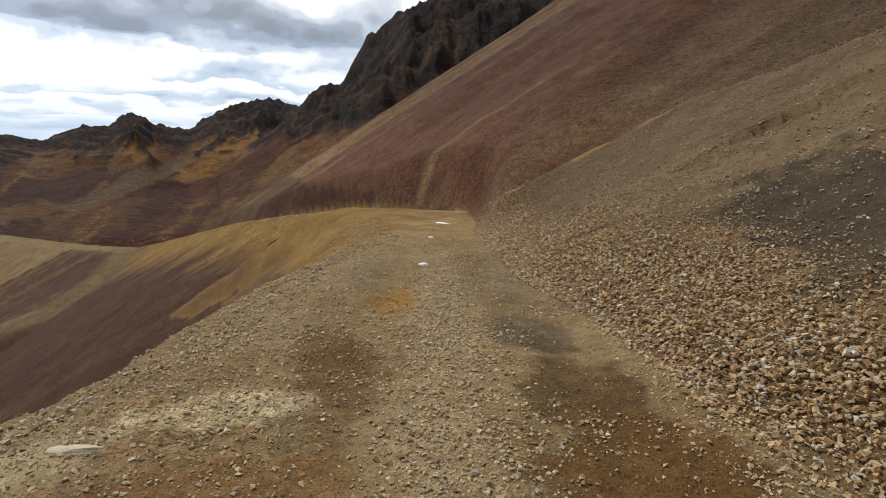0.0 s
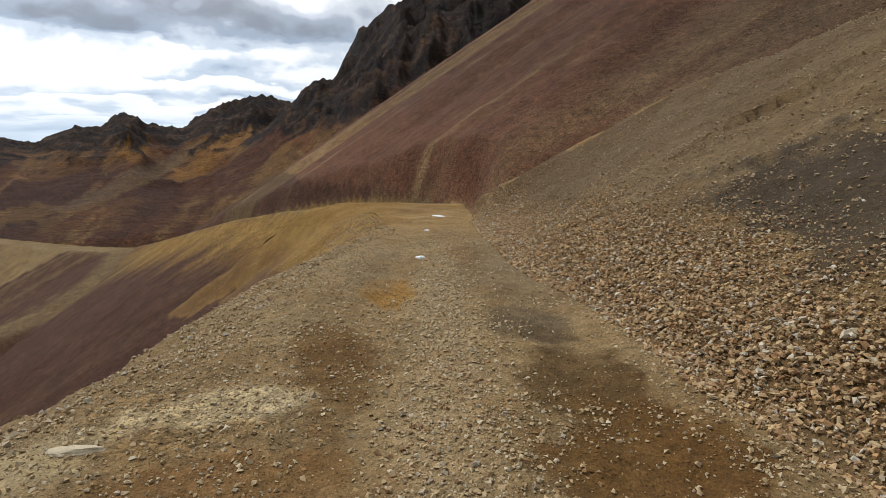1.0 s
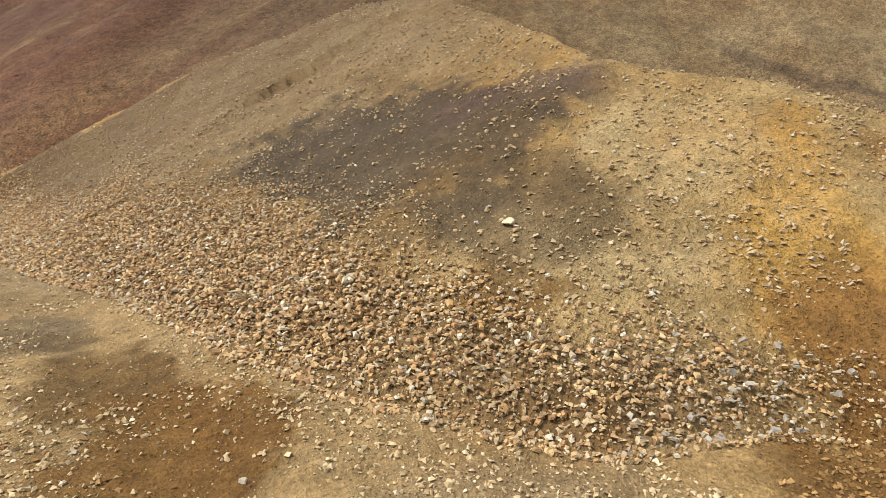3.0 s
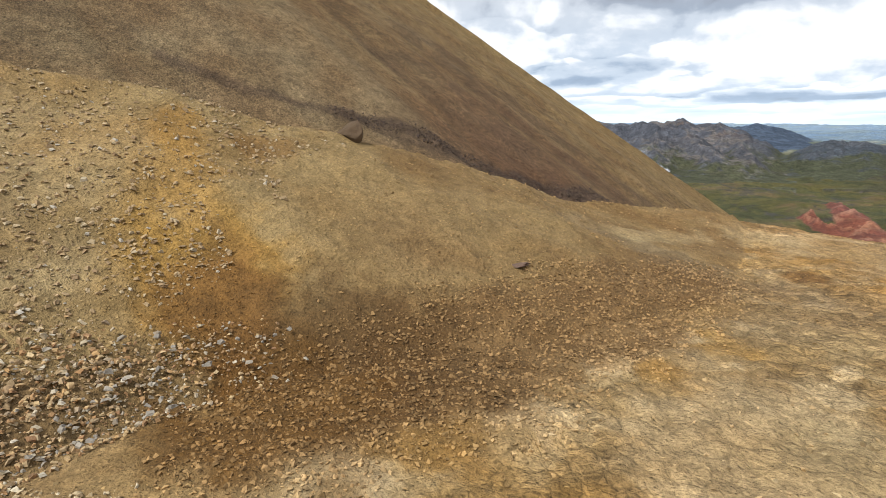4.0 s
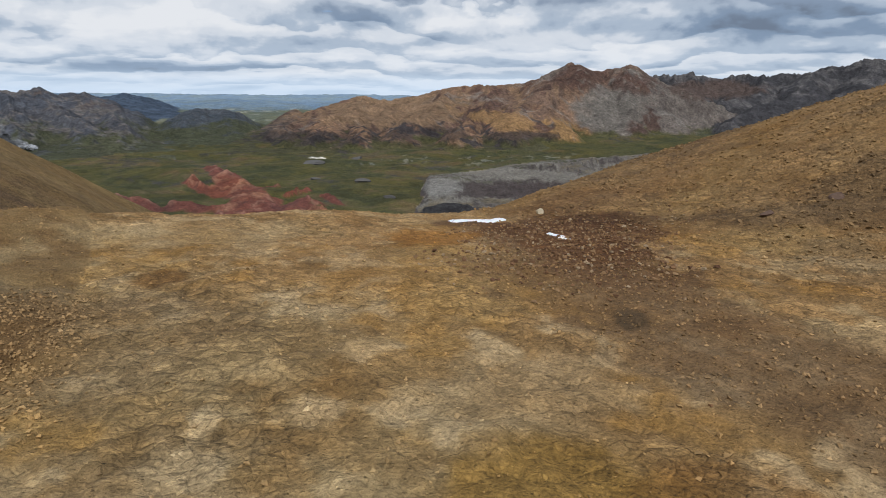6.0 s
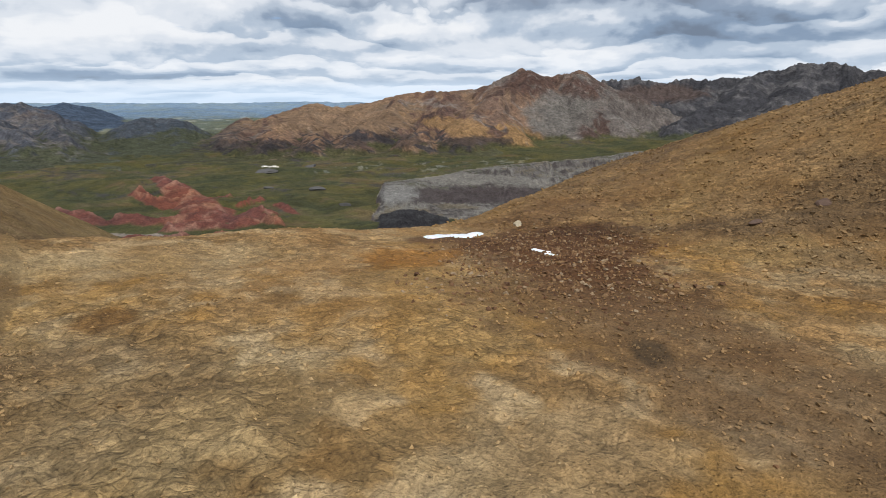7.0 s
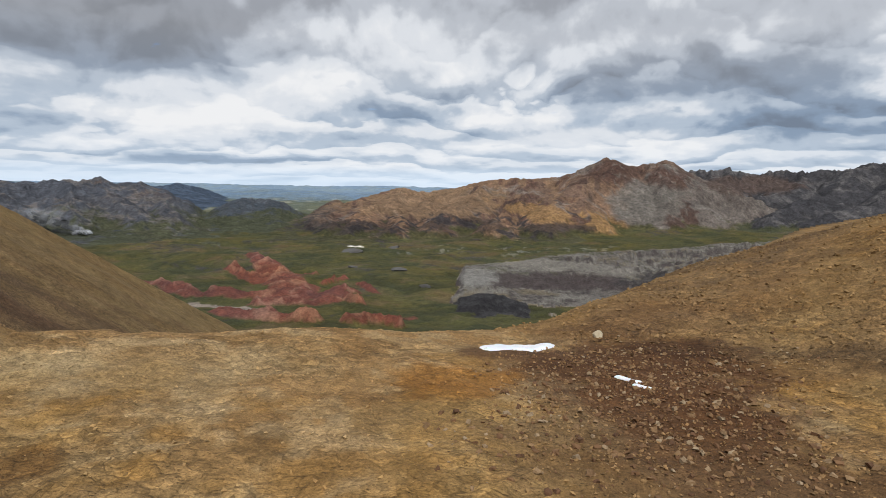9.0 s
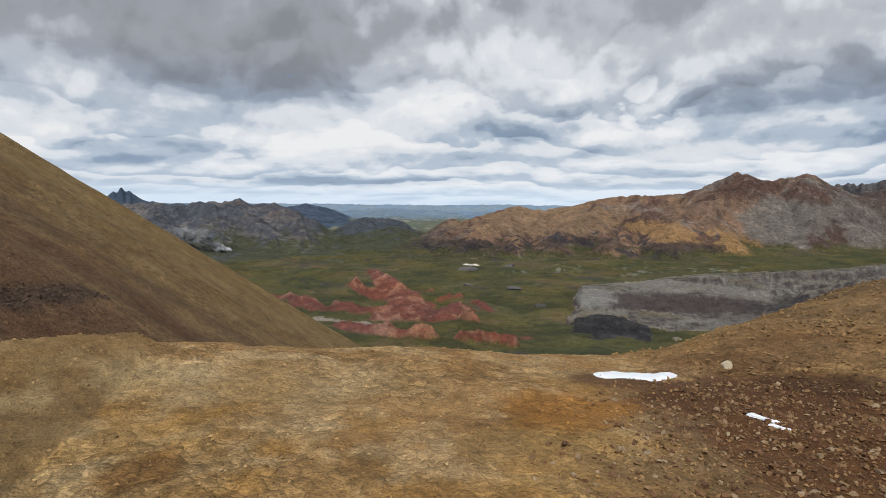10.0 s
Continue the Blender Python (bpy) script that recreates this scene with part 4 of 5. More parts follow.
    s1, s2, s4 = (fbm(a * q, rr * v, n, seed) * (1 - flank) + fbm(b * q, x[s] * v, n, seed) * flank for q, v, n, seed in ((26, 0.010, 4, 211), (90, 0.03, 4, 213), (220, 0.08, 3, 217)))
    s3, s5 = fbm(x[s] * 0.08, y[s] * 0.08, 4, 215), fbm(x[s] * 0.6, y[s] * 0.6, 3, 219)
    red = sstep(-134.5, -145, deg + 6 * s1 + 2 * s2)
    warm = np.tile(np.array((0.150, 0.068, 0.032)), (len(a), 1))
    warm = blend(warm, (0.095, 0.046, 0.027), sstep(0.0, 0.5, s1 + 0.3 * s3 + 0.2 * s4) * 0.7)
    warm = blend(warm, (0.25, 0.158, 0.075), sstep(0.0, 0.28, s2 * 0.75 + s4 * 0.45 - s1 * 0.4) * 0.85)
    warm = blend(warm, (0.150, 0.068, 0.036), sstep(0.05, 0.22, s1 + 0.3 * s3 + 0.2 * s2) * 0.85)
    warm = blend(warm, (0.24, 0.15, 0.062), sstep(0.2, 0.32, -s1 + 0.35 * s2 + 0.2 * s4) * 0.7)
    warm = warm * np.where(z[s] < -1.0, 0.56, 1.0)[:, None]
    cool = np.tile(np.array((0.200, 0.132, 0.064)), (len(a), 1))
    cool = blend(cool, (0.135, 0.088, 0.044), sstep(0.0, 0.5, s1 + 0.5 * s2) * 0.7)
    cool = blend(cool, (0.25, 0.182, 0.092), sstep(0.0, 0.4, s4 * 0.7 - 0.5 * s2) * 0.55)
    cool = blend(cool, (0.088, 0.058, 0.036), np.exp(-((deg + 140.5 + 3 * s3) / 1.8) ** 2) * 0.7)
    cool = blend(cool, (0.24, 0.165, 0.072), sstep(-119, -107, deg + 5 * s2 + 2 * s4) * 0.85)
    cool = blend(cool, (0.24, 0.178, 0.10), sstep(-137.5, -134.5, deg + 2 * s3) * sstep(-123, -127, deg + 3 * s1) * (0.65 + 0.5 * s5))
    cool = blend(cool, (0.11, 0.075, 0.045), sstep(0.05, 0.4, s3 * 0.7 - 0.6 * s2 + 0.4 * s5) * sstep(-112, -118, deg) * 0.7)
    cool = blend(cool, (0.125, 0.070, 0.042), sstep(-114, -122, deg + 3 * s3 + 3 * s2) * sstep(9, 3, z[s] + 3 * s3 + 2 * s5) * sstep(5, -3, y[s]) * 0.75)
    cool = blend(cool, (0.255, 0.175, 0.092), flank * (0.45 + 0.8 * s2 - 0.5 * s4) * sstep(70, 90, rr))
    cool = cool * (1.0, 0.985, 0.94)
    # the upper western flank is darker
    c[s] = (warm * red[:, None] + cool * (1 - red)[:, None]) * (1 - 0.3 * sstep(-126, -136, deg) * sstep(93, 84, rr))[:, None]
    if s.any():
        d, _ = to_line(x[s], y[s], PATHLET)
        c[s] = blend(c[s], (0.085, 0.058, 0.038), sstep(0.35, 0.12, d + 0.1 * s3) * 0.7)
        d, w = to_line(x[s], y[s], BAND)
        c[s] = blend(c[s], (0.072, 0.05, 0.038), sstep(0.75, 0.15, d / w + 0.8 * s5 + 0.3 * s3) * 0.75)
        d, zr = to_line(x[s], y[s], ROAD)
        c[s] = blend(c[s], (0.30, 0.178, 0.042), sstep(6.5, 3, d + 2.5 * s2) * sstep(0, -5, x[s]) * sstep(58, 48, y[s]) * (z[s] < zr + 0.3) * 0.85)
        c[s] = blend(c[s], (0.22, 0.152, 0.066), sstep(2.4, 1.4, d + 0.6 * s2))
        d, _ = to_line(x[s], y[s], TRACK)
        c[s] = blend(c[s], (0.19, 0.13, 0.06), sstep(2.4, 1.2, d) * 0.8)
    # bowl and crags
    s = (k == 2) | (k == 3)
    xs, ys, zs = x[s], y[s], z[s]
    el0 = np.degrees(np.arctan2(zs, r[s]))
    fan = az[s] + 6 * fbm(xs / 60, ys / 60, 3, 227)
    n1, n2, n3 = fbm(fan * 0.16, r[s] / 170, 4, 221), fbm(fan * 0.7, r[s] / 60, 4, 223), ridged(xs / 26, ys / 26, 4, 225)
    n4 = fbm(xs / 9, ys / 9, 3, 229)
    # debris slides down to the west: long slanting bands
    across, along = -0.62 * az[s] + 0.78 * el0 + 0.5 * n2, 0.78 * az[s] + 0.62 * el0
    b1, b2 = fbm(across * 0.42, along * 0.09, 4, 222), fbm(across * 1.5, along * 0.22, 4, 224)
    g = np.tile(np.array((0.105, 0.050, 0.026)), (len(xs), 1))
    g = blend(g, (0.072, 0.036, 0.024), sstep(0.05, 0.3, b1 + 0.4 * b2) * 0.8)
    g = blend(g, (0.19, 0.125, 0.052), sstep(0.08, 0.34, -b1 + 0.5 * b2 + 0.2 * n4) * 0.85)
    g = blend(g, (0.24, 0.165, 0.075), sstep(0.22, 0.42, b2 - 0.5 * b1 + 0.2 * n4) * 0.7)
    g = marks(g, az[s], np.degrees(np.arctan2(zs - 1.9, r[s])), 0.6 * n2 + 0.25 * n4, BOWL_MARKS)
    for line in FANS:
        d, w = to_line(xs, ys, line)
        g = blend(g, (0.26, 0.16, 0.052), sstep(1.25, 0.5, d / w + 0.6 * n2 + 0.3 * n1) * 0.3)
    el = np.degrees(np.arctan2(zs, r[s]))
    edge = np.interp(az[s], [-36, -24, -15, -10, -6, 0, 8], [-1.6, -1.0, 0.6, 0.8, 3.2, 6.5, 9])
    d, w = to_line(xs, ys, RIB)
    g = blend(g, (0.15, 0.115, 0.075), sstep(1.3, 0.6, d / w + 0.6 * n2))
    rock = sstep(-0.2, 0.5, el - edge + 1.6 * n2 + 0.6 * n1 + 0.5 * n4)
    g = blend(g, (0.034, 0.026, 0.022), rock)
    g = blend(g, (0.135, 0.088, 0.052), rock * sstep(0.62, 0.8, ridged(xs / 7, ys / 7, 3, 228)) * 0.7)
    g = blend(g, (0.13, 0.088, 0.052), rock * sstep(0.62, 0.85, n3 + 0.2 * n4) * 0.6)
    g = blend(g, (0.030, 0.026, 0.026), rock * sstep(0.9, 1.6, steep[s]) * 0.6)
    # cliff faces broken up by near-black and paler patches
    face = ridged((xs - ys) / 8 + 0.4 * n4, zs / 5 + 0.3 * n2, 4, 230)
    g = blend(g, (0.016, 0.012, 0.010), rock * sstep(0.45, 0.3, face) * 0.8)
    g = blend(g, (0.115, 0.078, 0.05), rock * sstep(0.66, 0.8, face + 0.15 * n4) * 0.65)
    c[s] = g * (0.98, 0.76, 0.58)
    # valley
    s = k == 4
    xs, ys, rs, aa = x[s], y[s], r[s], az[s]
    n1, n2, n3 = fbm(xs / 170, ys / 170, 4, 231), fbm(xs / 45, ys / 45, 4, 233), fbm(xs / 14, ys / 14, 4, 235, 0.65)
    g = grass(xs, ys)
    red = red_land(xs, ys)
    crests = ridged(xs / 40, ys / 40, 4, 65)
    rc = blend(np.tile(np.array((0.150, 0.056, 0.042)), (len(xs), 1)), (0.095, 0.040, 0.034), sstep(0.0, 0.4, fbm(xs / 16, ys / 16, 4, 236)) * 0.7)
    rc = blend(rc, (0.27, 0.145, 0.105), sstep(0.5, 0.8, crests + 0.35 * n3 + 0.2 * n2) * 0.85)
    rc = blend(rc, (0.30, 0.20, 0.15), sstep(560, 480, rs + 60 * n2) * sstep(0.0, 0.3, n3) * 0.5)
    rim = sstep(0.0, 0.25, red) * sstep(0.9, 0.5, red)
    g = blend(g, (0.12, 0.075, 0.05), rim * 0.7)
    g = g + (rc - g) * red[:, None]
    d, w = to_line(xs, ys, ASH_SPINE)
    g = blend(g, (0.27, 0.225, 0.185), sstep(1.15, 0.8, d / w + 0.5 * n3) * (rs < 900))
    # plains and low hills beyond; their blue is haze put into the colour
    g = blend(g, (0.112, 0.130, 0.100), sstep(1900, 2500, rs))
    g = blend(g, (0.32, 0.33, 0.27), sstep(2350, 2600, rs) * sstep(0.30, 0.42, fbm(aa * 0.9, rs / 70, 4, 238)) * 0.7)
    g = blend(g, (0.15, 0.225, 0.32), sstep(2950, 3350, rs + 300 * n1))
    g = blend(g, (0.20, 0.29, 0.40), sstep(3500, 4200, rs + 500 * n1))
    wet = sstep(0.26, 0.36, fbm(aa * 2.2, rs / 26, 3, 239)) * sstep(0.0, 0.3, n2) * sstep(1080, 1180, rs) * sstep(1420, 1330, rs) * sstep(132, 135, aa)
    g = blend(g, (0.42, 0.42, 0.38), wet * 0.3)
    g = blend(g, (0.70, 0.71, 0.71), sstep(1.0, 0.8, np.hypot((aa - 129.7) / 0.75, (rs - 1310) / 26) + 0.6 * n3))
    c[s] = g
    # eastern mountain: orange shoulders, grey summit, dark rocks along its foot
    s = k == 5
    xs, ys, zs, a = x[s], y[s], z[s], az[s]
    n1, n2, n3 = fbm(xs / 210, ys / 210, 4, 241), fbm(xs / 70, ys / 70, 4, 243), ridged(xs / 110, ys / 110, 4, 245)
    n4, n5 = fbm(xs / 26, ys / 26, 4, 247, 0.65), ridged(xs / 46, ys / 46, 5, 248)
    n6 = fbm(a * 1.5 + 0.4 * n2, r[s] / 260, 4, 249)
    g = np.tile(np.array((0.215, 0.138, 0.098)), (len(xs), 1))
    g = blend(g, (0.295, 0.178, 0.108), sstep(-0.12, 0.04, n1 + 0.45 * n2 + 0.35 * n4) * sstep(157, 150, a) * 0.9)
    g = blend(g, (0.125, 0.070, 0.056), sstep(0.10, 0.22, n2 - 0.4 * n1 + 0.4 * n4) * 0.75)
    g = blend(g, (0.34, 0.215, 0.125), sstep(0.12, 0.30, n6 + 0.25 * n4) * sstep(157, 150, a) * 0.6)
    g = blend(g, (0.19, 0.160, 0.138), sstep(0.1, 0.4, n1 + 0.5 * n2 + (a - 154) / 7))
    g = blend(g, (0.33, 0.30, 0.26), sstep(0.66, 0.76, n3 + 0.15 * n4) * 0.45)
    lower = sstep(1990, 1640, r[s] + 230 * n1 + 120 * n2)
    crag = sstep(0.50, 0.58, n5 * 0.8 + 0.35 * n2 + 0.22 * n4 + 0.22 * (lower - 0.4))
    g = blend(g, (0.062, 0.054, 0.056), crag * (0.25 + 0.7 * lower))
    g = blend(g, (0.11, 0.097, 0.088), sstep(130, 125, a + 2.5 * n2 + 1.5 * n4) * 0.7)
    g = blend(g, (0.055, 0.050, 0.050), sstep(131, 126, a + 2.5 * n2) * sstep(0.45, 0.6, n5 + 0.3 * n4) * 0.7)
    g = blend(g, (0.075, 0.058, 0.052), sstep(0.8, 1.3, steep[s]) * 0.4)
    g = marks(g, a, np.degrees(np.arctan2(zs - 1.9, r[s])), 0.45 * n2 + 0.55 * n4, EAST_MARKS)
    g = blend(g, (0.30, 0.265, 0.22), sstep(0.52, 0.60, ridged(xs / 30, ys / 30, 4, 246) * 0.7 + 0.3 * n4) * sstep(151, 155, a + n2) * 0.5)
    # turf climbs the foot of the slopes
    c[s] = blend(g, (0.088, 0.086, 0.034), sstep(16, 4, zs - valley_floor(xs, ys, r[s]) + 16 * n4 + 10 * n2) * 0.9)
    # the bluish tones of regions 7 to 9 are haze put into the colour
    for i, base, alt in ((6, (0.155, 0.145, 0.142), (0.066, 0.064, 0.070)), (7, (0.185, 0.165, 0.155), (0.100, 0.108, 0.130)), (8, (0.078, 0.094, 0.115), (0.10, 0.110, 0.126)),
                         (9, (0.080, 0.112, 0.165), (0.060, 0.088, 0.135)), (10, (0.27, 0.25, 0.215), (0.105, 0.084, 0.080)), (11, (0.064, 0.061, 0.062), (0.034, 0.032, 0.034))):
        s = k == i
        size = (30 if i == 10 else 18) if i >= 10 else 120
        n1, n4 = fbm(x[s] / size, y[s] / size, 6, 250 + i, 0.6), fbm(x[s] / (0.25 * size), y[s] / (0.25 * size), 4, 270 + i, 0.65)
        n5 = ridged(x[s] / (0.5 * size), y[s] / (0.5 * size), 5, 280 + i)
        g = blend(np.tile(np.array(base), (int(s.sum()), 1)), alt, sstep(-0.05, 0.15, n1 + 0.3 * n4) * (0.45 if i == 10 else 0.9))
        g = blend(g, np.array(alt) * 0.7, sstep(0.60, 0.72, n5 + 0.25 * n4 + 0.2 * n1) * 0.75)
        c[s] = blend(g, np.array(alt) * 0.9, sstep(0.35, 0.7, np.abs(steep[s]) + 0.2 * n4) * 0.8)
    s = k == 6
    c[s] = marks(c[s], az[s], np.degrees(np.arctan2(z[s] - 1.9, r[s])), 0.5 * fbm(x[s] / 60, y[s] / 60, 5, 261, 0.65), EAST_MARKS)
    for i, reach in ((6, 14), (7, 45), (8, 40)):
        s = k == i
        n1, n4 = fbm(x[s] / 60, y[s] / 60, 4, 263), fbm(x[s] / 20, y[s] / 20, 4, 265, 0.65)
        turf = sstep(reach, 0.3 * reach, z[s] - valley_floor(x[s], y[s], r[s]) + 0.7 * reach * n1 + 0.7 * reach * n4)
        c[s] = blend(c[s], (0.078, 0.084, 0.036), turf * 0.85)
        if i == 7:
            c[s] = blend(c[s], (0.17, 0.115, 0.085), sstep(0.1, 0.3, n1 + 0.4 * n4) * sstep(104, 108, az[s]) * sstep(-60, -20, z[s]) * 0.6)
    s = k == 10
    n1, n4 = fbm(x[s] / 60, y[s] / 60, 4, 271), fbm(x[s] / 12, y[s] / 12, 4, 273, 0.65)
    flat = sstep(0.4, 0.1, np.abs(steep[s]))
    c[s] = blend(c[s], (0.26, 0.21, 0.13), sstep(0.0, 0.25, n1 + 0.2 * n4) * 0.7 * flat)
    c[s] = blend(c[s], (0.085, 0.085, 0.034), sstep(0.15, 0.3, -n1 + 0.4 * n4) * 0.8 * flat * sstep(790, 850, r[s]))
    c[s] = marks(c[s], az[s], np.degrees(np.arctan2(z[s] - 1.9, r[s])), 0.5 * n1 + 0.5 * n4, SLAB_MARKS)
    return np.clip(c * 0.9, 0.01, 0.9)


def dried_mud(x, y, k):
    """Where the soil has dried into cracked plates, 0 to 1."""
    out = np.zeros(len(x))
    s = (k == 0) & (np.hypot(x, y) < 40)
    xs, ys = x[s], y[s]
    n = fbm(xs * 0.8, ys * 0.8, 4, 401)
    w = ~inside(xs, ys, BANK) * sstep(0.6, -0.8, ys) * (0.6 + 0.9 * sstep(-0.15, 0.25, n))
    d, wide = to_line(xs, ys, RUSTY)
    w = w * sstep(0.85, 1.25, d / wide + 0.3 * n)
    d, wide = to_line(xs, ys, WORN)
    w = w * (0.15 + 0.85 * sstep(0.6, 1.2, d / wide + 0.3 * n))
    mound = sstep(1.3, 0.6, np.hypot((xs + 1.7) / 0.9, (ys - 3.9) / 0.6))
    out[s] = np.clip(np.maximum(w, mound), 0, 1)
    return out


# ---------------------------------------------------------------- the ground sheet and the mountains
def mesh_of(name, verts, faces, mats, colours=None, face_mat=None, smooth=True):
    me = bpy.data.meshes.new(name)
    verts, faces = np.asarray(verts, np.float32), np.asarray(faces, np.int32)
    n = faces.shape[1]
    me.vertices.add(len(verts))
    me.vertices.foreach_set("co", verts.ravel())
    me.loops.add(faces.size)
    me.loops.foreach_set("vertex_index", faces.ravel())
    me.polygons.add(len(faces))
    me.polygons.foreach_set("loop_start", np.arange(0, faces.size, n, dtype=np.int32))
    me.polygons.foreach_set("loop_total", np.full(len(faces), n, np.int32))
    me.polygons.foreach_set("use_smooth", np.full(len(faces), smooth))
    for m in mats:
        me.materials.append(m)
    if face_mat is not None:
        me.polygons.foreach_set("material_index", face_mat.astype(np.int32))
    if colours is not None:
        if colours.shape[1] == 3:
            colours = np.concatenate([colours, np.ones((len(colours), 1))], 1)
        at = me.color_attributes.new("soil", "FLOAT_COLOR", "POINT")
        at.data.foreach_set("color", colours.astype(np.float32).ravel())
    me.update(calc_edges=True)
    return me


def spans(*parts):
    """Distances that grow by steps: (from, to, ratio)."""
    out = []
    for a, b, q in parts:
        n = int(math.log(b / a) / math.log(q)) + 1
        out.extend(a * (b / a) ** (np.arange(n) / n))
    return np.array(out + [parts[-1][1]])


def sheet(fine, rings):
    """One ring-shaped part of the ground: places, heights, regions, steepness and faces. fine: ranges of bearing and their step."""
    degrees = [np.arange(lo, hi, step) for lo, hi, step in fine]
    bearings = np.radians(np.concatenate(degrees + [np.arange(fine[-1][1], fine[0][0] + 360, 2.0)]))
    a, r = np.meshgrid(bearings, rings)
    x, y = (OX + r * np.sin(a)).ravel(), (OY + r * np.cos(a)).ravel()
    z, k = heights(x, y)
    grid = z.reshape(a.shape)
    out = np.gradient(grid, rings, axis=0)
    steep = np.hypot(out, np.gradient(grid, bearings, axis=1) / rings[:, None]).ravel() * np.where(out.ravel() > 0, 1, -1)
    nb = len(bearings)
    i, j = np.meshgrid(np.arange(len(rings) - 1), np.arange(nb), indexing="ij")
    j2 = (j + 1) % nb
    quads = np.stack([i * nb + j, i * nb + j2, (i + 1) * nb + j2, (i + 1) * nb + j], -1).reshape(-1, 4)[:, ::-1]
    return x, y, z, k, steep, quads


SHEETS = [
    sheet([(-44, 190, 0.28)], spans((0.002, 0.35, 2.0), (0.35, 3, 1.03), (3, 30, 1.0115))),
    sheet([(-44, 75, 0.25), (75, 190, 0.4)], spans((29.9, 190, 1.0135))),
    sheet([(-44, 20, 0.16), (20, 190, 0.8)], spans((189.5, 482, 1.008))),
    sheet([(88, 190, 0.11)], spans((480, 1350, 1.009), (1350, 2250, 1.0042), (2250, 3400, 1.008), (3400, 4900, 1.03))),
]
GX, GY, GZ, GK, STEEP = (np.concatenate([part[i] for part in SHEETS]) for i in range(5))
starts = np.cumsum([0] + [len(part[0]) for part in SHEETS])
quads = np.concatenate([part[5] + at for part, at in zip(SHEETS, starts)])
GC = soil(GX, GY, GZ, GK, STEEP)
GC = np.concatenate([GC, dried_mud(GX, GY, GK)[:, None]], 1)
quad_kind = np.min(GK[quads], axis=1)
LAND = [
    ("ground", (0, 2, 4), "structure", "tan shoulder of bare soil dropping to a green valley", "ground"),
    ("scree_mountain", (1,), "", "steep red-brown and olive scree mountain with streaked slopes", "mountain"),
    ("rocky_ridge", (3,), "", "dark jagged rock ridge above red and yellow slopes", "mountain"),
    ("orange_mountain", (5,), "", "orange and grey mountain with dark rocks along its foot", "mountain"),
    ("grey_mountain", (6,), "", "grey rocky mountain range with a toothed crest", "mountain"),
    ("dark_hill", (7,), "", "dark green and grey hill at the valley's end", "hill"),
    ("valley_knoll", (8,), "", "low dark twin-topped hill in the valley", "hill"),
    ("distant_mountain", (9,), "", "distant mountain with a spiky peak, blue-grey with haze", "mountain"),
    ("rock_outcrop", (10,), "", "pale grey rock slabs rising from the grass", "rock"),
    ("dark_outcrop", (11,), "", "low dark grey rock hump in the grass", "rock"),
]


def land_part(name, kinds, kind, label, category, q, fm):
    used, back_to = np.unique(q, return_inverse=True)
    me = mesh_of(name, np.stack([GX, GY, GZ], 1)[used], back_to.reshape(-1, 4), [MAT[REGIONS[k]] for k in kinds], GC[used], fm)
    tagged(new(name, me), label, category, kind=kind)


for name, kinds, kind, label, category in LAND:
    pick = np.isin(quad_kind, kinds)
    if not pick.any():
        continue
    q, fm = quads[pick], np.searchsorted(np.array(kinds), quad_kind[pick])
    shares = [np.ones(len(q), bool)]
    if kinds[0] in (10, 11):
        # humps that do not touch are things of their own
        tag = np.arange(len(GX))
        for _ in range(400):
            least = tag[q].min(axis=1)
            was = tag[q].copy()
            np.minimum.at(tag, q.ravel(), np.repeat(least, 4))
            if (tag[q] == was).all():
                break
        ids, count = np.unique(tag[q[:, 0]], return_counts=True)
        main = ids[count > 3]
        shares = [tag[q[:, 0]] == i for i in main]
        shares[int(np.argmax(count[count > 3]))] |= ~np.isin(tag[q[:, 0]], main)
    for share in shares:
        land_part(name, kinds, kind, label, category, q[share], fm[share])

# ---------------------------------------------------------------- stones
rng = np.random.default_rng(7)


def rock_shapes(count, seed, flat=0.62, level=1):
    """Larger angular rocks, cut by random planes: unit meshes of vertices and triangles."""
    out, g = [], np.random.default_rng(seed)
    for _ in range(count):
        bm = bmesh.new()
        bmesh.ops.create_icosphere(bm, subdivisions=level, radius=0.5)
        v = np.array([p.co[:] for p in bm.verts])
        f = np.array([[q.index for q in p.verts] for p in bm.faces])
        bm.free()
        for _ in range(7):
            d = g.normal(size=3)
            d /= np.linalg.norm(d)
            over = np.maximum(v @ d - g.uniform(0.20, 0.38), 0)
            v = v - over[:, None] * d
        v = v * (1, g.uniform(0.62, 0.95), flat * g.uniform(0.7, 1.2)) + g.normal(size=v.shape) * 0.012
        out.append((v / (v[:, :2].max() - v[:, :2].min()), f))
    return out


def flake_shapes(count, seed):
    """Split stones: skewed blocks, wedges and flakes with sharp edges."""
    out, g = [], np.random.default_rng(seed)
    box = np.array([(a, b, c) for a in (-0.5, 0.5) for b in (-0.5, 0.5) for c in (-0.5, 0.5)])
    f = np.array([(0, 1, 3), (0, 3, 2), (4, 6, 7), (4, 7, 5), (0, 4, 5), (0, 5, 1), (2, 3, 7), (2, 7, 6), (0, 2, 6), (0, 6, 4), (1, 5, 7), (1, 7, 3)])
    for _ in range(count):
        v = box * (1, g.uniform(0.55, 0.9), g.uniform(0.24, 0.5)) + g.uniform(-0.17, 0.17, box.shape) * (1, 0.9, 0.7)
        top = box[:, 2] > 0
        v[top, :2] = v[top, :2] * g.uniform(0.45, 0.9) + g.uniform(-0.1, 0.1, 2)
        end = box[:, 0] > 0
        v[end, 1] *= g.uniform(0.45, 1.0)
        out.append((v * 0.85, f))
    return out


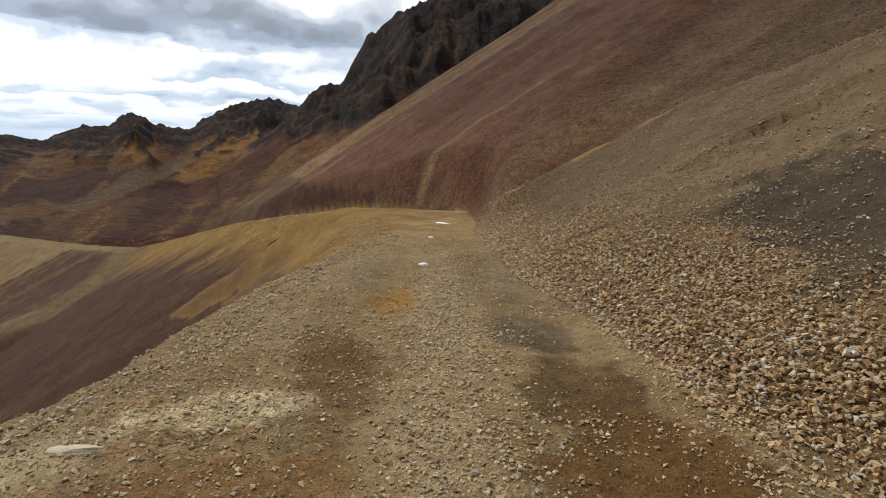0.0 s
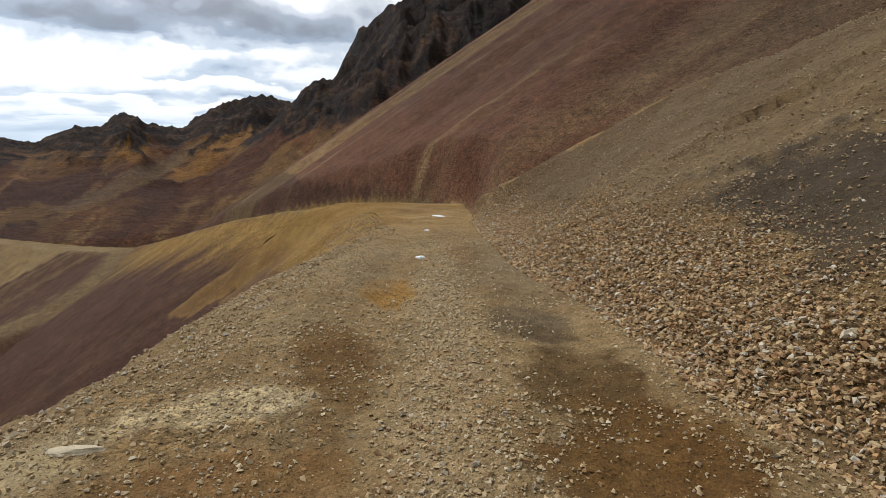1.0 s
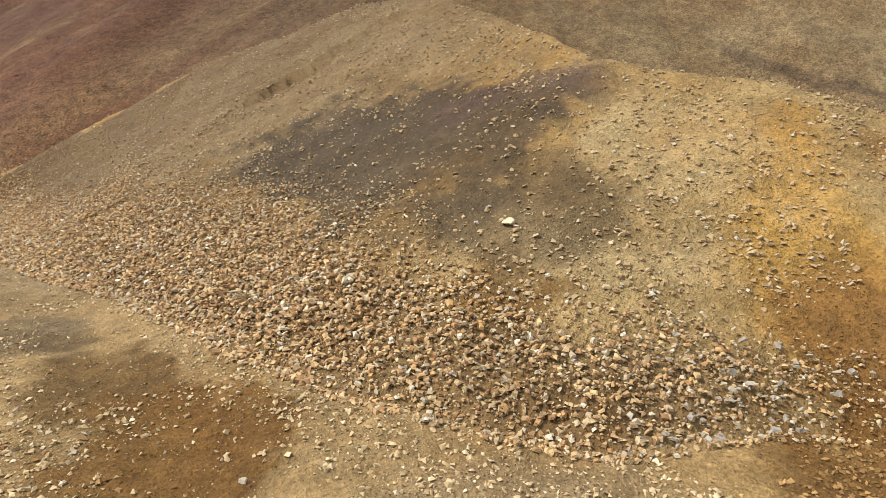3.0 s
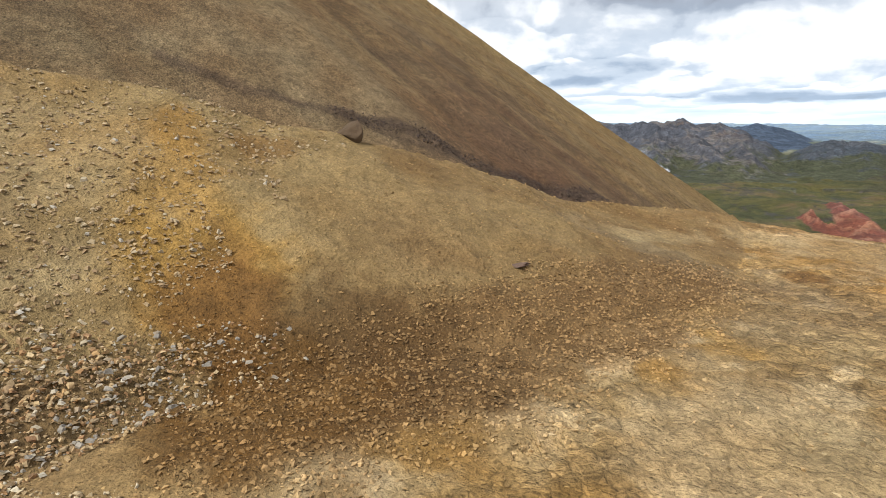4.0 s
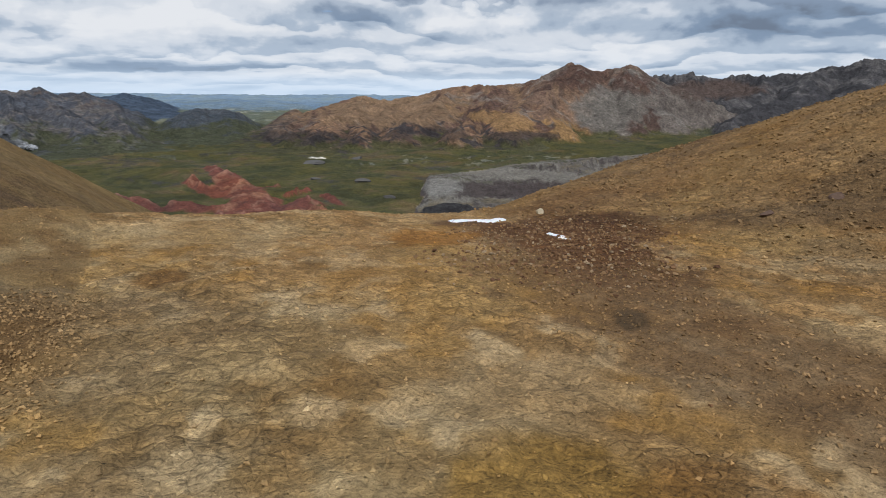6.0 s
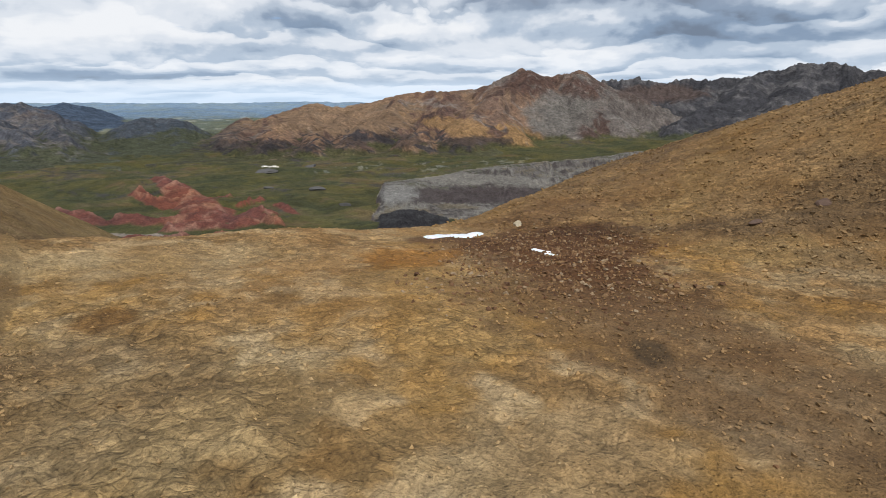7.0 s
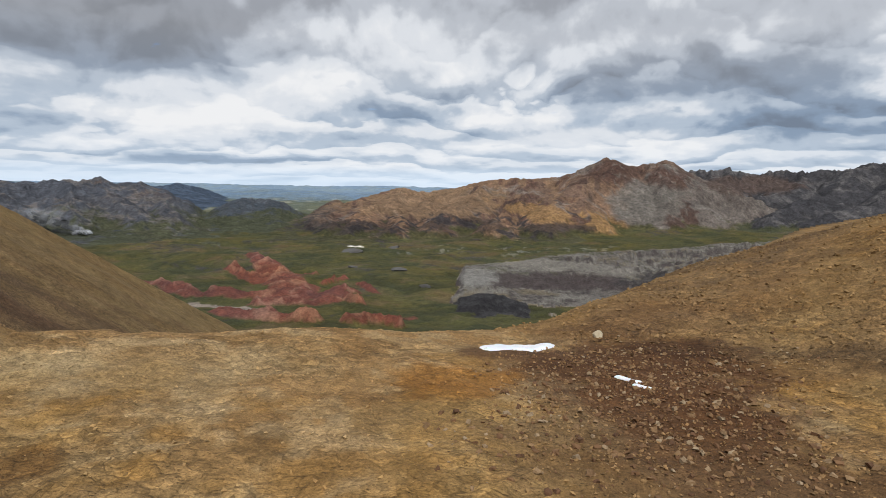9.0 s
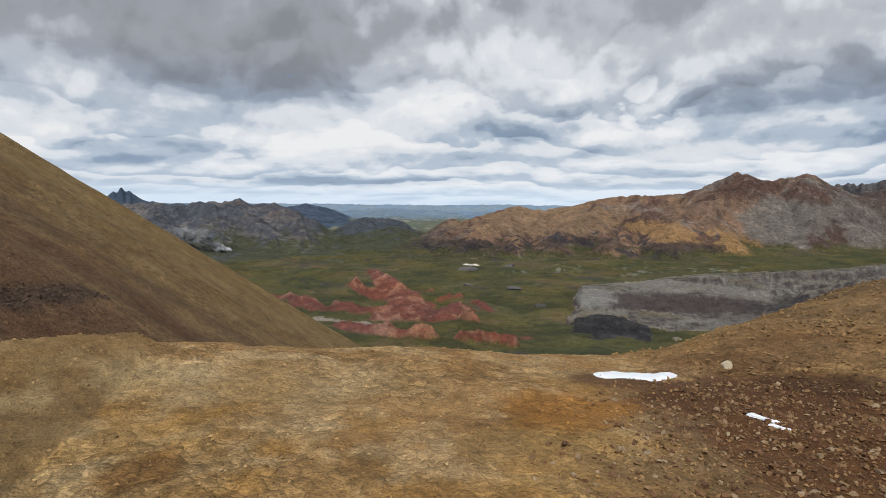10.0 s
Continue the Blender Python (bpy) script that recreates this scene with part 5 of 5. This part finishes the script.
def pebble_shapes(count, seed):
    """Eight-sided chips for the smallest stones."""
    out, g = [], np.random.default_rng(seed)
    base = np.array([(1, 0, 0), (0, 1, 0), (-1, 0, 0), (0, -1, 0), (0, 0, 1), (0, 0, -1)]) * 0.5
    f = np.array([(0, 1, 4), (1, 2, 4), (2, 3, 4), (3, 0, 4), (1, 0, 5), (2, 1, 5), (3, 2, 5), (0, 3, 5)])
    for _ in range(count):
        v = base * (1, g.uniform(0.6, 1), g.uniform(0.45, 0.8)) + g.normal(size=base.shape) * 0.09
        out.append((v, f))
    return out


ROCKS = flake_shapes(40, 5)
CHIPS = pebble_shapes(24, 6)
FLAKES = flake_shapes(24, 8)


def turns(n, g, tilt=0.5):
    """Random rotation matrices: any bearing, a little tilt."""
    a, b, c = g.uniform(0, 2 * np.pi, n), g.normal(0, tilt, n), g.normal(0, tilt, n)
    ca, sa, cb, sb_, cc, sc = np.cos(a), np.sin(a), np.cos(b), np.sin(b), np.cos(c), np.sin(c)
    rz = np.zeros((n, 3, 3)); rz[:, 0, 0], rz[:, 0, 1], rz[:, 1, 0], rz[:, 1, 1], rz[:, 2, 2] = ca, -sa, sa, ca, 1
    ry = np.zeros((n, 3, 3)); ry[:, 0, 0], ry[:, 0, 2], ry[:, 2, 0], ry[:, 2, 2], ry[:, 1, 1] = cb, sb_, -sb_, cb, 1
    rx = np.zeros((n, 3, 3)); rx[:, 1, 1], rx[:, 1, 2], rx[:, 2, 1], rx[:, 2, 2], rx[:, 0, 0] = cc, -sc, sc, cc, 1
    return rz @ ry @ rx


def joined(name, x, y, z, size, mat, g, shapes=ROCKS, tilt=0.36, tint=None):
    """Many stones as one mesh."""
    spin, kind = turns(len(x), g, tilt), g.integers(0, len(shapes), len(x))
    vs, fs, cs, at = [], [], [], 0
    pos = np.stack([x, y, z], 1)
    for k, (v, f) in enumerate(shapes):
        m = np.nonzero(kind == k)[0]
        if not len(m):
            continue
        w = np.einsum("nij,vj->nvi", spin[m] * size[m][:, None, None], v) + pos[m][:, None, :]
        vs.append(w.reshape(-1, 3))
        fs.append((f[None] + (at + np.arange(len(m)) * len(v))[:, None, None]).reshape(-1, 3))
        if tint is not None:
            cs.append(np.repeat(tint[m], len(v), axis=0))
        at += len(m) * len(v)
    return new(name, mesh_of(name, np.concatenate(vs), np.concatenate(fs), [mat], np.concatenate(cs) if cs else None, smooth=False))


def scatter(n, box, weight, g):
    """Places drawn at random over a rectangle, kept by weight(x, y)."""
    x0, x1, y0, y1 = box
    xs, ys = [], []
    got = 0
    for _ in range(40):
        x, y = g.uniform(x0, x1, 4 * n), g.uniform(y0, y1, 4 * n)
        keep = g.uniform(0, 1, 4 * n) < weight(x, y)
        xs.append(x[keep]); ys.append(y[keep])
        got += keep.sum()
        if got >= n:
            break
    return np.concatenate(xs)[:n], np.concatenate(ys)[:n]


def bank_place(x, y):
    dt, _ = to_line(x, y, TOE)
    dc, _ = to_line(x, y, CREST)
    return inside(x, y, BANK), dt, dc


def sizes(n, lo, hi, g, power=2.0):
    return lo + (hi - lo) * g.uniform(0, 1, n) ** power


def single_rock(name, mats, v, f, place, size, turn=(0, 0, 0), sink=0.3):
    me = mesh_of(name, v * np.array(size), f, mats, smooth=False)
    ob = new(name, me)
    z = float(height(place[0], place[1])[0])
    ob.matrix_world = pose(place[0], place[1], z + size[2] * (0.5 - sink) * 0.6, *turn)
    return ob


UNIT = [mesh_of("stone", v, f, [STONE_ONE], smooth=False) for v, f in ROCKS]
UNIT_BROWN = [mesh_of("stone", v, f, [BROWN_ONE], smooth=False) for v, f in ROCKS]


def pieces(x, y, z, size, g, parent, unit):
    """Stones that can be picked out one by one, each an object on a shared mesh."""
    spin = turns(len(x), g, 0.36)
    for k in range(len(x)):
        ob = new("stone", unit[int(g.integers(0, len(unit)))])
        m = Matrix(spin[k].tolist()).to_4x4()
        ob.matrix_basis = Matrix.Translation((x[k], y[k], z[k])) @ m @ Matrix.Scale(size[k], 4)
        ob.parent = parent


ground = bpy.data.objects["ground"]

# the rubble heap along the toe of the bank
heap = tagged(new("rubble_heap"), "heap of broken tan stones along the foot of a bank", "rubble")
g = np.random.default_rng(21)


def heap_weight(x, y):
    inn, dt, dc = bank_place(x, y)
    reach = np.interp(y, HEAP_Y, HEAP_REACH)
    w = sstep(reach * 1.35, reach * 0.55, dt + 0.35 * fbm(x * 1.2, y * 1.2, 3, 301))
    return np.where(inn | (dt < 0.12), w, 0) * sstep(0.2, 1.4, y)


x, y = scatter(33000, (1.0, 7.0, -0.6, 18), heap_weight, g)
dt = bank_place(x, y)[1]
s = sizes(len(x), 0.016, 0.066, g, 1.9) * np.interp(dt, [0, 1.0, 2.2], [1.08, 1.0, 0.7]) * np.interp(y, [0.5, 2, 4, 18], [0.55, 0.85, 1.0, 1.0])
z = height(x, y) + s * g.uniform(0.02, 0.28, len(x)) + 0.05 * sstep(0, 0.25, dt) * g.uniform(0, 1, len(x))
near = np.argsort(np.hypot(x - 2.9, y - 2.4) - 6 * s)[:300]
rest = np.setdiff1d(np.arange(len(x)), near)
pieces(x[near], y[near], z[near], s[near], g, heap, UNIT)
rubble = tagged(joined("rubble", x[rest], y[rest], z[rest], s[rest], STONE, g), kind="stuff")
rubble.parent = heap
# greyer stones at the heap's end
x, y = scatter(150, (2.6, 6.0, -0.8, 2.2), lambda a, b: heap_weight(a, b) * sstep(2.0, 1.3, b), g)
s = sizes(len(x), 0.02, 0.065, g, 2.4)
grey_rest = tagged(joined("grey_rubble", x, y, height(x, y) + 0.05 + 0.2 * s, s, GREY_STONE, g), kind="stuff")
grey_rest.parent = heap

# smaller stones strewn over the bank
g = np.random.default_rng(22)


def bank_weight(x, y):
    inn, dt, dc = bank_place(x, y)
    dark = np.maximum(np.exp(-((x - 5.0) / 1.5) ** 2 - ((y - 6.4) / 3.0) ** 2), np.exp(-((x - 4.7) / 1.0) ** 2 - ((y - 4.2) / 1.3) ** 2))
    w = 0.34 + 0.6 * sstep(0.0, 0.3, fbm(x * 0.9, y * 0.9, 3, 303)) + 0.7 * sstep(3.4, 1.6, dt)
    return np.where(inn, np.clip(w * (1 - 0.85 * dark), 0, 1), 0) * (0.08 + 0.92 * sstep(-3.2, -1.2, y)) * sstep(26, 8, np.hypot(x, y))


x, y = scatter(34000, (1.0, 11.5, -5.5, 18), bank_weight, g)
s = sizes(len(x), 0.013, 0.066, g, 3.0)
east = y < 1.4 + 0.8 * fbm(x * 2, y * 2, 2, 304)
px, py, ps = x[east], y[east], s[east] * 0.42
pz = height(px, py)
tint = soil(px, py, pz, np.zeros(len(px), int), np.zeros(len(px))) * g.uniform(0.75, 1.55, (len(px), 1))
tagged(joined("bank_pebbles", px, py, pz + 0.2 * ps, ps, MAT["clod"], g, CHIPS, tint=tint), "fine tan pebbles on the end of the bank", "pebbles", kind="stuff")
x, y, s = x[~east], y[~east], s[~east]
bank_stones = tagged(joined("bank_stones", x, y, height(x, y) + 0.2 * s, s, PEBBLE, g, FLAKES), "small tan stones strewn over the bank", "stones", kind="stuff")

# gravel on the road and its outer shoulder
g = np.random.default_rng(23)


def road_weight(x, y):
    cx = np.interp(y, [-2, 2, 5, 10, 20], [0.2, 0.15, 0.1, 0.1, 0.0])
    mid = np.exp(-((x - cx) / 0.42) ** 2)
    side = 0.30 * sstep(-0.6, -1.6, x) + 0.25 * sstep(1.5, 2.0, x)
    return np.clip(mid + side + 0.06 + 0.3 * sstep(0.1, 0.5, fbm(x * 1.5, y * 1.5, 3, 305)), 0, 1) * sstep(16, 2.5, y) * (~inside(x, y, BANK))


x, y = scatter(32000, (-3.0, 3.2, 0.8, 22), road_weight, g)
s = sizes(len(x), 0.010, 0.052, g, 2.8)
z = height(x, y) + 0.15 * s
big = np.argsort(-s + 0.004 * np.hypot(x - 0.5, y - 4))[:170]
rest = np.setdiff1d(np.arange(len(x)), big)
pieces(x[big], y[big], z[big], s[big], g, ground, UNIT)
tagged(joined("road_gravel", x[rest], y[rest], z[rest], s[rest], GRAVEL, g, CHIPS), "pale gravel along the middle and edges of the track", "gravel", kind="stuff")

g = np.random.default_rng(24)
x, y = scatter(10000, (-9, -0.6, 1.5, 22), lambda a, b: sstep(0.0, 0.5, np.interp(b, [0, 3.3, 6, 11, 14, 25], [-3.4, -2.4, -1.8, -1.4, -0.8, -2.5]) - a) * sstep(7, 1, -a), g)
s = sizes(len(x), 0.016, 0.08, g, 2.6)
tagged(joined("shoulder_stones", x, y, height(x, y) + 0.15 * s, s, PEBBLE, g, CHIPS), "grey-brown stones spilling over the road's outer edge", "stones", kind="stuff")

# pebbles on the level ground and at the end of the bank
g = np.random.default_rng(25)


def flat_weight(x, y):
    d, w = to_line(x, y, RUSTY)
    worn, ww = to_line(x, y, WORN)
    wide = d / w + 0.4 * fbm(x * 1.6, y * 1.6, 3, 302)
    return np.clip(0.03 + sstep(1.5, 0.8, wide) + 0.16 * sstep(1.1, 0.6, worn / ww) + 0.12 * sstep(9, 11, x) * sstep(-5.5, -4, y), 0, 1) * sstep(14, 4, np.hypot(x - 3, y + 3))


x, y = scatter(24000, (0.5, 12, -12, 1.0), flat_weight, g)
s = sizes(len(x), 0.010, 0.048, g, 2.2)
z = height(x, y)
tint = (soil(x, y, z, np.zeros(len(x), int), np.zeros(len(x))) * 0.6 + np.array((0.125, 0.078, 0.035))) * g.uniform(0.6, 1.55, (len(x), 1))
tagged(joined("pebbles", x, y, z + 0.15 * s, s, MAT["clod"], g, CHIPS, tint=tint), "small loose pebbles on dry cracked soil", "pebbles", kind="stuff")

# clods of dry soil, of the ground's own colour
g = np.random.default_rng(29)


def clod_weight(x, y):
    d, _ = to_line(x, y, [(0.0, 1.0, 0), (1.5, -1.5, 0), (4.5, -6.0, 0), (6.5, -9.0, 0)])
    patchy = 0.35 + 0.65 * sstep(-0.2, 0.35, fbm(x * 0.9, y * 0.9, 3, 313))
    return patchy * sstep(17, 2.5, d) ** 1.5 * (1 - 0.5 * inside(x, y, BANK)) * (x > -3.4) * (1 - 0.75 * sstep(0.6, -0.8, y) * sstep(-11, -9, y))


x, y = scatter(24000, (-3.4, 13, -24, 13), clod_weight, g)
s = sizes(len(x), 0.012, 0.055, g, 2.6)
z, kind = heights(x, y)
ok = kind == 0
x, y, z, s = x[ok], y[ok], z[ok], s[ok]
tint = soil(x, y, z, np.zeros(len(x), int), np.zeros(len(x))) * g.uniform(0.7, 1.4, (len(x), 1))
LOW = [(v * (1, 1, 0.55), f) for v, f in pebble_shapes(24, 9)]
tagged(joined("soil_clods", x, y, z, s, MAT["clod"], g, LOW, 0.15, tint), "dry clods of tan soil on the ground", "soil", kind="stuff")

# brown rubble beside the snow
g = np.random.default_rng(26)


def rubble_weight(x, y):
    a = np.exp(-((x - 5.8) / 1.5) ** 2 - ((y + 10.0) / 2.2) ** 2)
    b = 0.5 * np.exp(-((x - 4.6) / 1.2) ** 2 - ((y + 8.0) / 1.6) ** 2)
    return np.clip(a + b, 0, 1) * sstep(0.1, 0.7, a + b + 0.5 * fbm(x, y, 3, 307))


x, y = scatter(3600, (1.5, 9.5, -15, -5), rubble_weight, g)
s = sizes(len(x), 0.012, 0.075, g, 3.4)
z = height(x, y) + 0.18 * s
big = np.argsort(-s)[:130]
rest = np.setdiff1d(np.arange(len(x)), big)
pieces(x[big], y[big], z[big], s[big], g, ground, UNIT_BROWN)
tagged(joined("brown_rubble", x[rest], y[rest], z[rest], s[rest], BROWN_STONE, g), "brown broken stones on wet dark soil by the snow", "rubble", kind="stuff")

# the rise to the south
g = np.random.default_rng(27)
x, y = scatter(16000, (-8, 10, -34, -8.5), lambda a, b: sstep(-8, -12, b + 0.25 * a) * sstep(34, 9, -b) * (0.4 + 0.6 * sstep(0, 0.4, fbm(a * 0.7, b * 0.7, 3, 309))), g)
s = sizes(len(x), 0.02, 0.10, g, 2.3)
z = height(x, y)
tint = (soil(x, y, z, np.zeros(len(x), int), np.zeros(len(x))) * 0.75 + np.array((0.055, 0.038, 0.02))) * g.uniform(0.7, 1.35, (len(x), 1))
tagged(joined("slope_stones", x, y, z + 0.15 * s, s, MAT["clod"], g, CHIPS, tint=tint), "scattered tan and brown stones on the rising slope", "stones", kind="stuff")

# scree on the near flanks of the mountain
g = np.random.default_rng(28)


def scree_weight(x, y):
    side = np.clip(sstep(-14, 10, x) * sstep(18, 24, y) + sstep(12, 16, x) * sstep(12, 2, y), 0, 1)
    return side * (0.25 + 0.75 * sstep(0.0, 0.4, fbm(x * 0.15, y * 0.15, 3, 311))) * sstep(75, 25, np.hypot(x, y))


x, y = scatter(16000, (-16, 62, -45, 62), scree_weight, g)
z, kind = heights(x, y)
m = kind == 1
x, y, z = x[m], y[m], z[m]
s = sizes(len(x), 0.03, 0.13, g, 3.5)
tint = soil(x, y, z, np.ones(len(x), int), np.zeros(len(x))) * g.uniform(0.7, 1.4, (len(x), 1))
tagged(joined("scree_stones", x, y, z + 0.05 * s, s, MAT["clod"], g, CHIPS, tint=tint), "brown stones strewn down the scree slope", "stones", kind="stuff")

x, y = scatter(1500, (22, 34, -10, 6), lambda a, b: sstep(0.8, 0.2, to_line(a, b, BAND)[0] / np.maximum(to_line(a, b, BAND)[1], 0.1)), g)
s = sizes(len(x), 0.04, 0.17, g, 2.5)
tagged(joined("dark_rubble", x, y, height(x, y) + 0.15 * s, s, DARK_SCREE, g, CHIPS), "band of dark rubble across the scree slope", "rubble", kind="stuff")

# stones and slabs that stand out
BIG = rock_shapes(8, 15, 0.8, 3)


def landmark(name, label, mat, shape, place, size, turn=(0, 0, 0), sink=0.3):
    v, f = BIG[shape]
    return tagged(single_rock(name, [mat], v, f, place, size, turn, sink), label, "stone")


landmark("boulder", "brown upright boulder on the crest of a bank", DARK_STONE, 0, (8.82, 0.77), (0.38, 0.34, 0.46), (8, -6, 75), 0.2)
landmark("stone_slab", "flat dark purple stone lying on tan soil", SLAB_STONE, 1, (6.55, -1.34), (0.28, 0.18, 0.06), (4, 3, 80), 0.2)
landmark("pale_slab", "flat pale cream slab on the road's shoulder", PALE_STONE, 2, (-2.13, 3.42), (0.34, 0.20, 0.06), (4, 5, 10), 0.35)
landmark("pale_stone", "small pale stone standing at the lip of the valley", PALE_STONE, 3, (7.34, -11.8), (0.15, 0.13, 0.17), (10, 0, 40), 0.15)
landmark("grey_stone", "pale grey-green stone in the rubble", PALE_STONE, 4, (3.02, 4.24), (0.20, 0.15, 0.12), (12, 0, 20), 0.1)
landmark("tan_stone", "pale tan stone lying on the bank", PALE_STONE, 5, (4.12, 3.45), (0.17, 0.12, 0.11), (5, 15, 70), 0.1)
landmark("brown_stone", "dark brown stone set in the slope", SLAB_STONE, 6, (2.88, -12.98), (0.22, 0.18, 0.18), (0, 10, 15), 0.25)
landmark("brown_stone", "dark brown stone set in the slope", SLAB_STONE, 7, (3.62, -12.2), (0.26, 0.16, 0.12), (10, 10, 55), 0.3)


# rocks standing out of the valley's grass
for shape, px, py, size, turn in ((0, 893, -730, (44, 24, 15), 70), (1, 940, -885, (26, 16, 11), 50), (2, 658, -625, (26, 14, 9), 60), (3, 537, -558, (18, 9, 8), 20), (4, 742, -610, (16, 9, 6), 40)):
    v, f = BIG[shape]
    tagged(single_rock("valley_rock", [VALLEY_ROCK], v, f, (px, py), size, (0, 0, turn), 0.25), "grey rock standing out of the valley's grass", "rock", "rocks in the valley")


# ---------------------------------------------------------------- smoke far off at the valley's edge
def smoke_plume():
    g = np.random.default_rng(31)
    vs, fs, ms, at = [], [], [], 0
    bm = bmesh.new()
    bmesh.ops.create_icosphere(bm, subdivisions=2, radius=1)
    v0 = np.array([p.co[:] for p in bm.verts])
    f0 = np.array([[q.index for q in p.verts] for p in bm.faces])
    bm.free()
    base = np.array((1478.0, -468.0))
    zb = float(height(*base)[0])
    for k in range(150):
        t = (k / 149) ** 1.4
        wide = 4 + 16 * t
        c = np.array((base[0] + 55 * t + g.normal(0, wide), base[1] + 85 * t + g.normal(0, wide), zb + 3 + 44 * t ** 1.2 + g.normal(0, 1.5 + 8 * t)))
        rad = g.uniform(2.0, 5.0) + 5.5 * t
        bump = 1 + 0.5 * fbm(v0[:, 0] * 2 + k, v0[:, 1] * 2 + v0[:, 2], 3, 400 + k)[:, None]
        vs.append(v0 * bump * rad * (1.3, 1.3, 0.8) + c)
        fs.append(f0 + at)
        ms.append(np.full(len(f0), k < 40))
        at += len(v0)
    ob = new("smoke_plume", mesh_of("smoke_plume", np.concatenate(vs), np.concatenate(fs), [SMOKE, SMOKE_DENSE], face_mat=np.concatenate(ms)))
    tagged(ob, "thin white smoke rising from the edge of the valley", "smoke")


smoke_plume()

# ---------------------------------------------------------------- snow
def snow_patch(outline, place, length, width, turn, thick, seed, label):
    """A thin remnant of snow that follows the ground and ends in a rounded ragged rim."""
    na, nr_ = 64, 9
    ct, st = math.cos(radians(turn)), math.sin(radians(turn))
    verts = []
    for i in range(nr_):
        q = (i / (nr_ - 1)) ** 0.7
        for j in range(na):
            a = 2 * math.pi * j / na
            edge = 1 + outline * float(fbm(np.array([math.cos(a) * 1.6 + seed]), np.array([math.sin(a) * 1.6]), 4, seed)[0])
            u, v = length * q * edge * math.cos(a), width * q * edge * math.sin(a)
            verts.append((place[0] + u * ct - v * st, place[1] + u * st + v * ct, thick * (1 - q ** 6) - 0.012 * q ** 12, q))
    verts = np.array(verts)
    zz = height(verts[:, 0], verts[:, 1]) + verts[:, 2] + 0.012 * fbm(verts[:, 0] * 6, verts[:, 1] * 6, 3, seed + 1)
    i, j = np.meshgrid(np.arange(nr_ - 1), np.arange(na), indexing="ij")
    f = np.stack([i * na + j, (i + 1) * na + j, (i + 1) * na + (j + 1) % na, i * na + (j + 1) % na], -1).reshape(-1, 4)
    tagged(new("snow_patch", mesh_of("snow_patch", np.stack([verts[:, 0], verts[:, 1], zz], 1), f, [SNOW])), label, "snow", "remnants of snow")


snow_patch(0.13, (7.82, -10.5), 0.62, 0.30, 71, 0.036, 3, "large white remnant of snow on brown soil")
snow_patch(0.4, (5.95, -9.85), 0.14, 0.032, 200, 0.03, 5, "small sliver of white snow among brown stones")
snow_patch(0.4, (5.74, -9.72), 0.10, 0.028, 205, 0.02, 6, "small sliver of white snow among brown stones")
snow_patch(0.8, (-0.28, 10.1), 0.075, 0.06, 0, 0.035, 8, "small lump of dirty snow on the track")
snow_patch(0.7, (0.05, 19.6), 0.16, 0.30, 40, 0.03, 9, "remnant of snow at the bend of the track")
snow_patch(0.8, (-0.25, 14.6), 0.06, 0.09, 0, 0.02, 10, "small lump of dirty snow on the track")
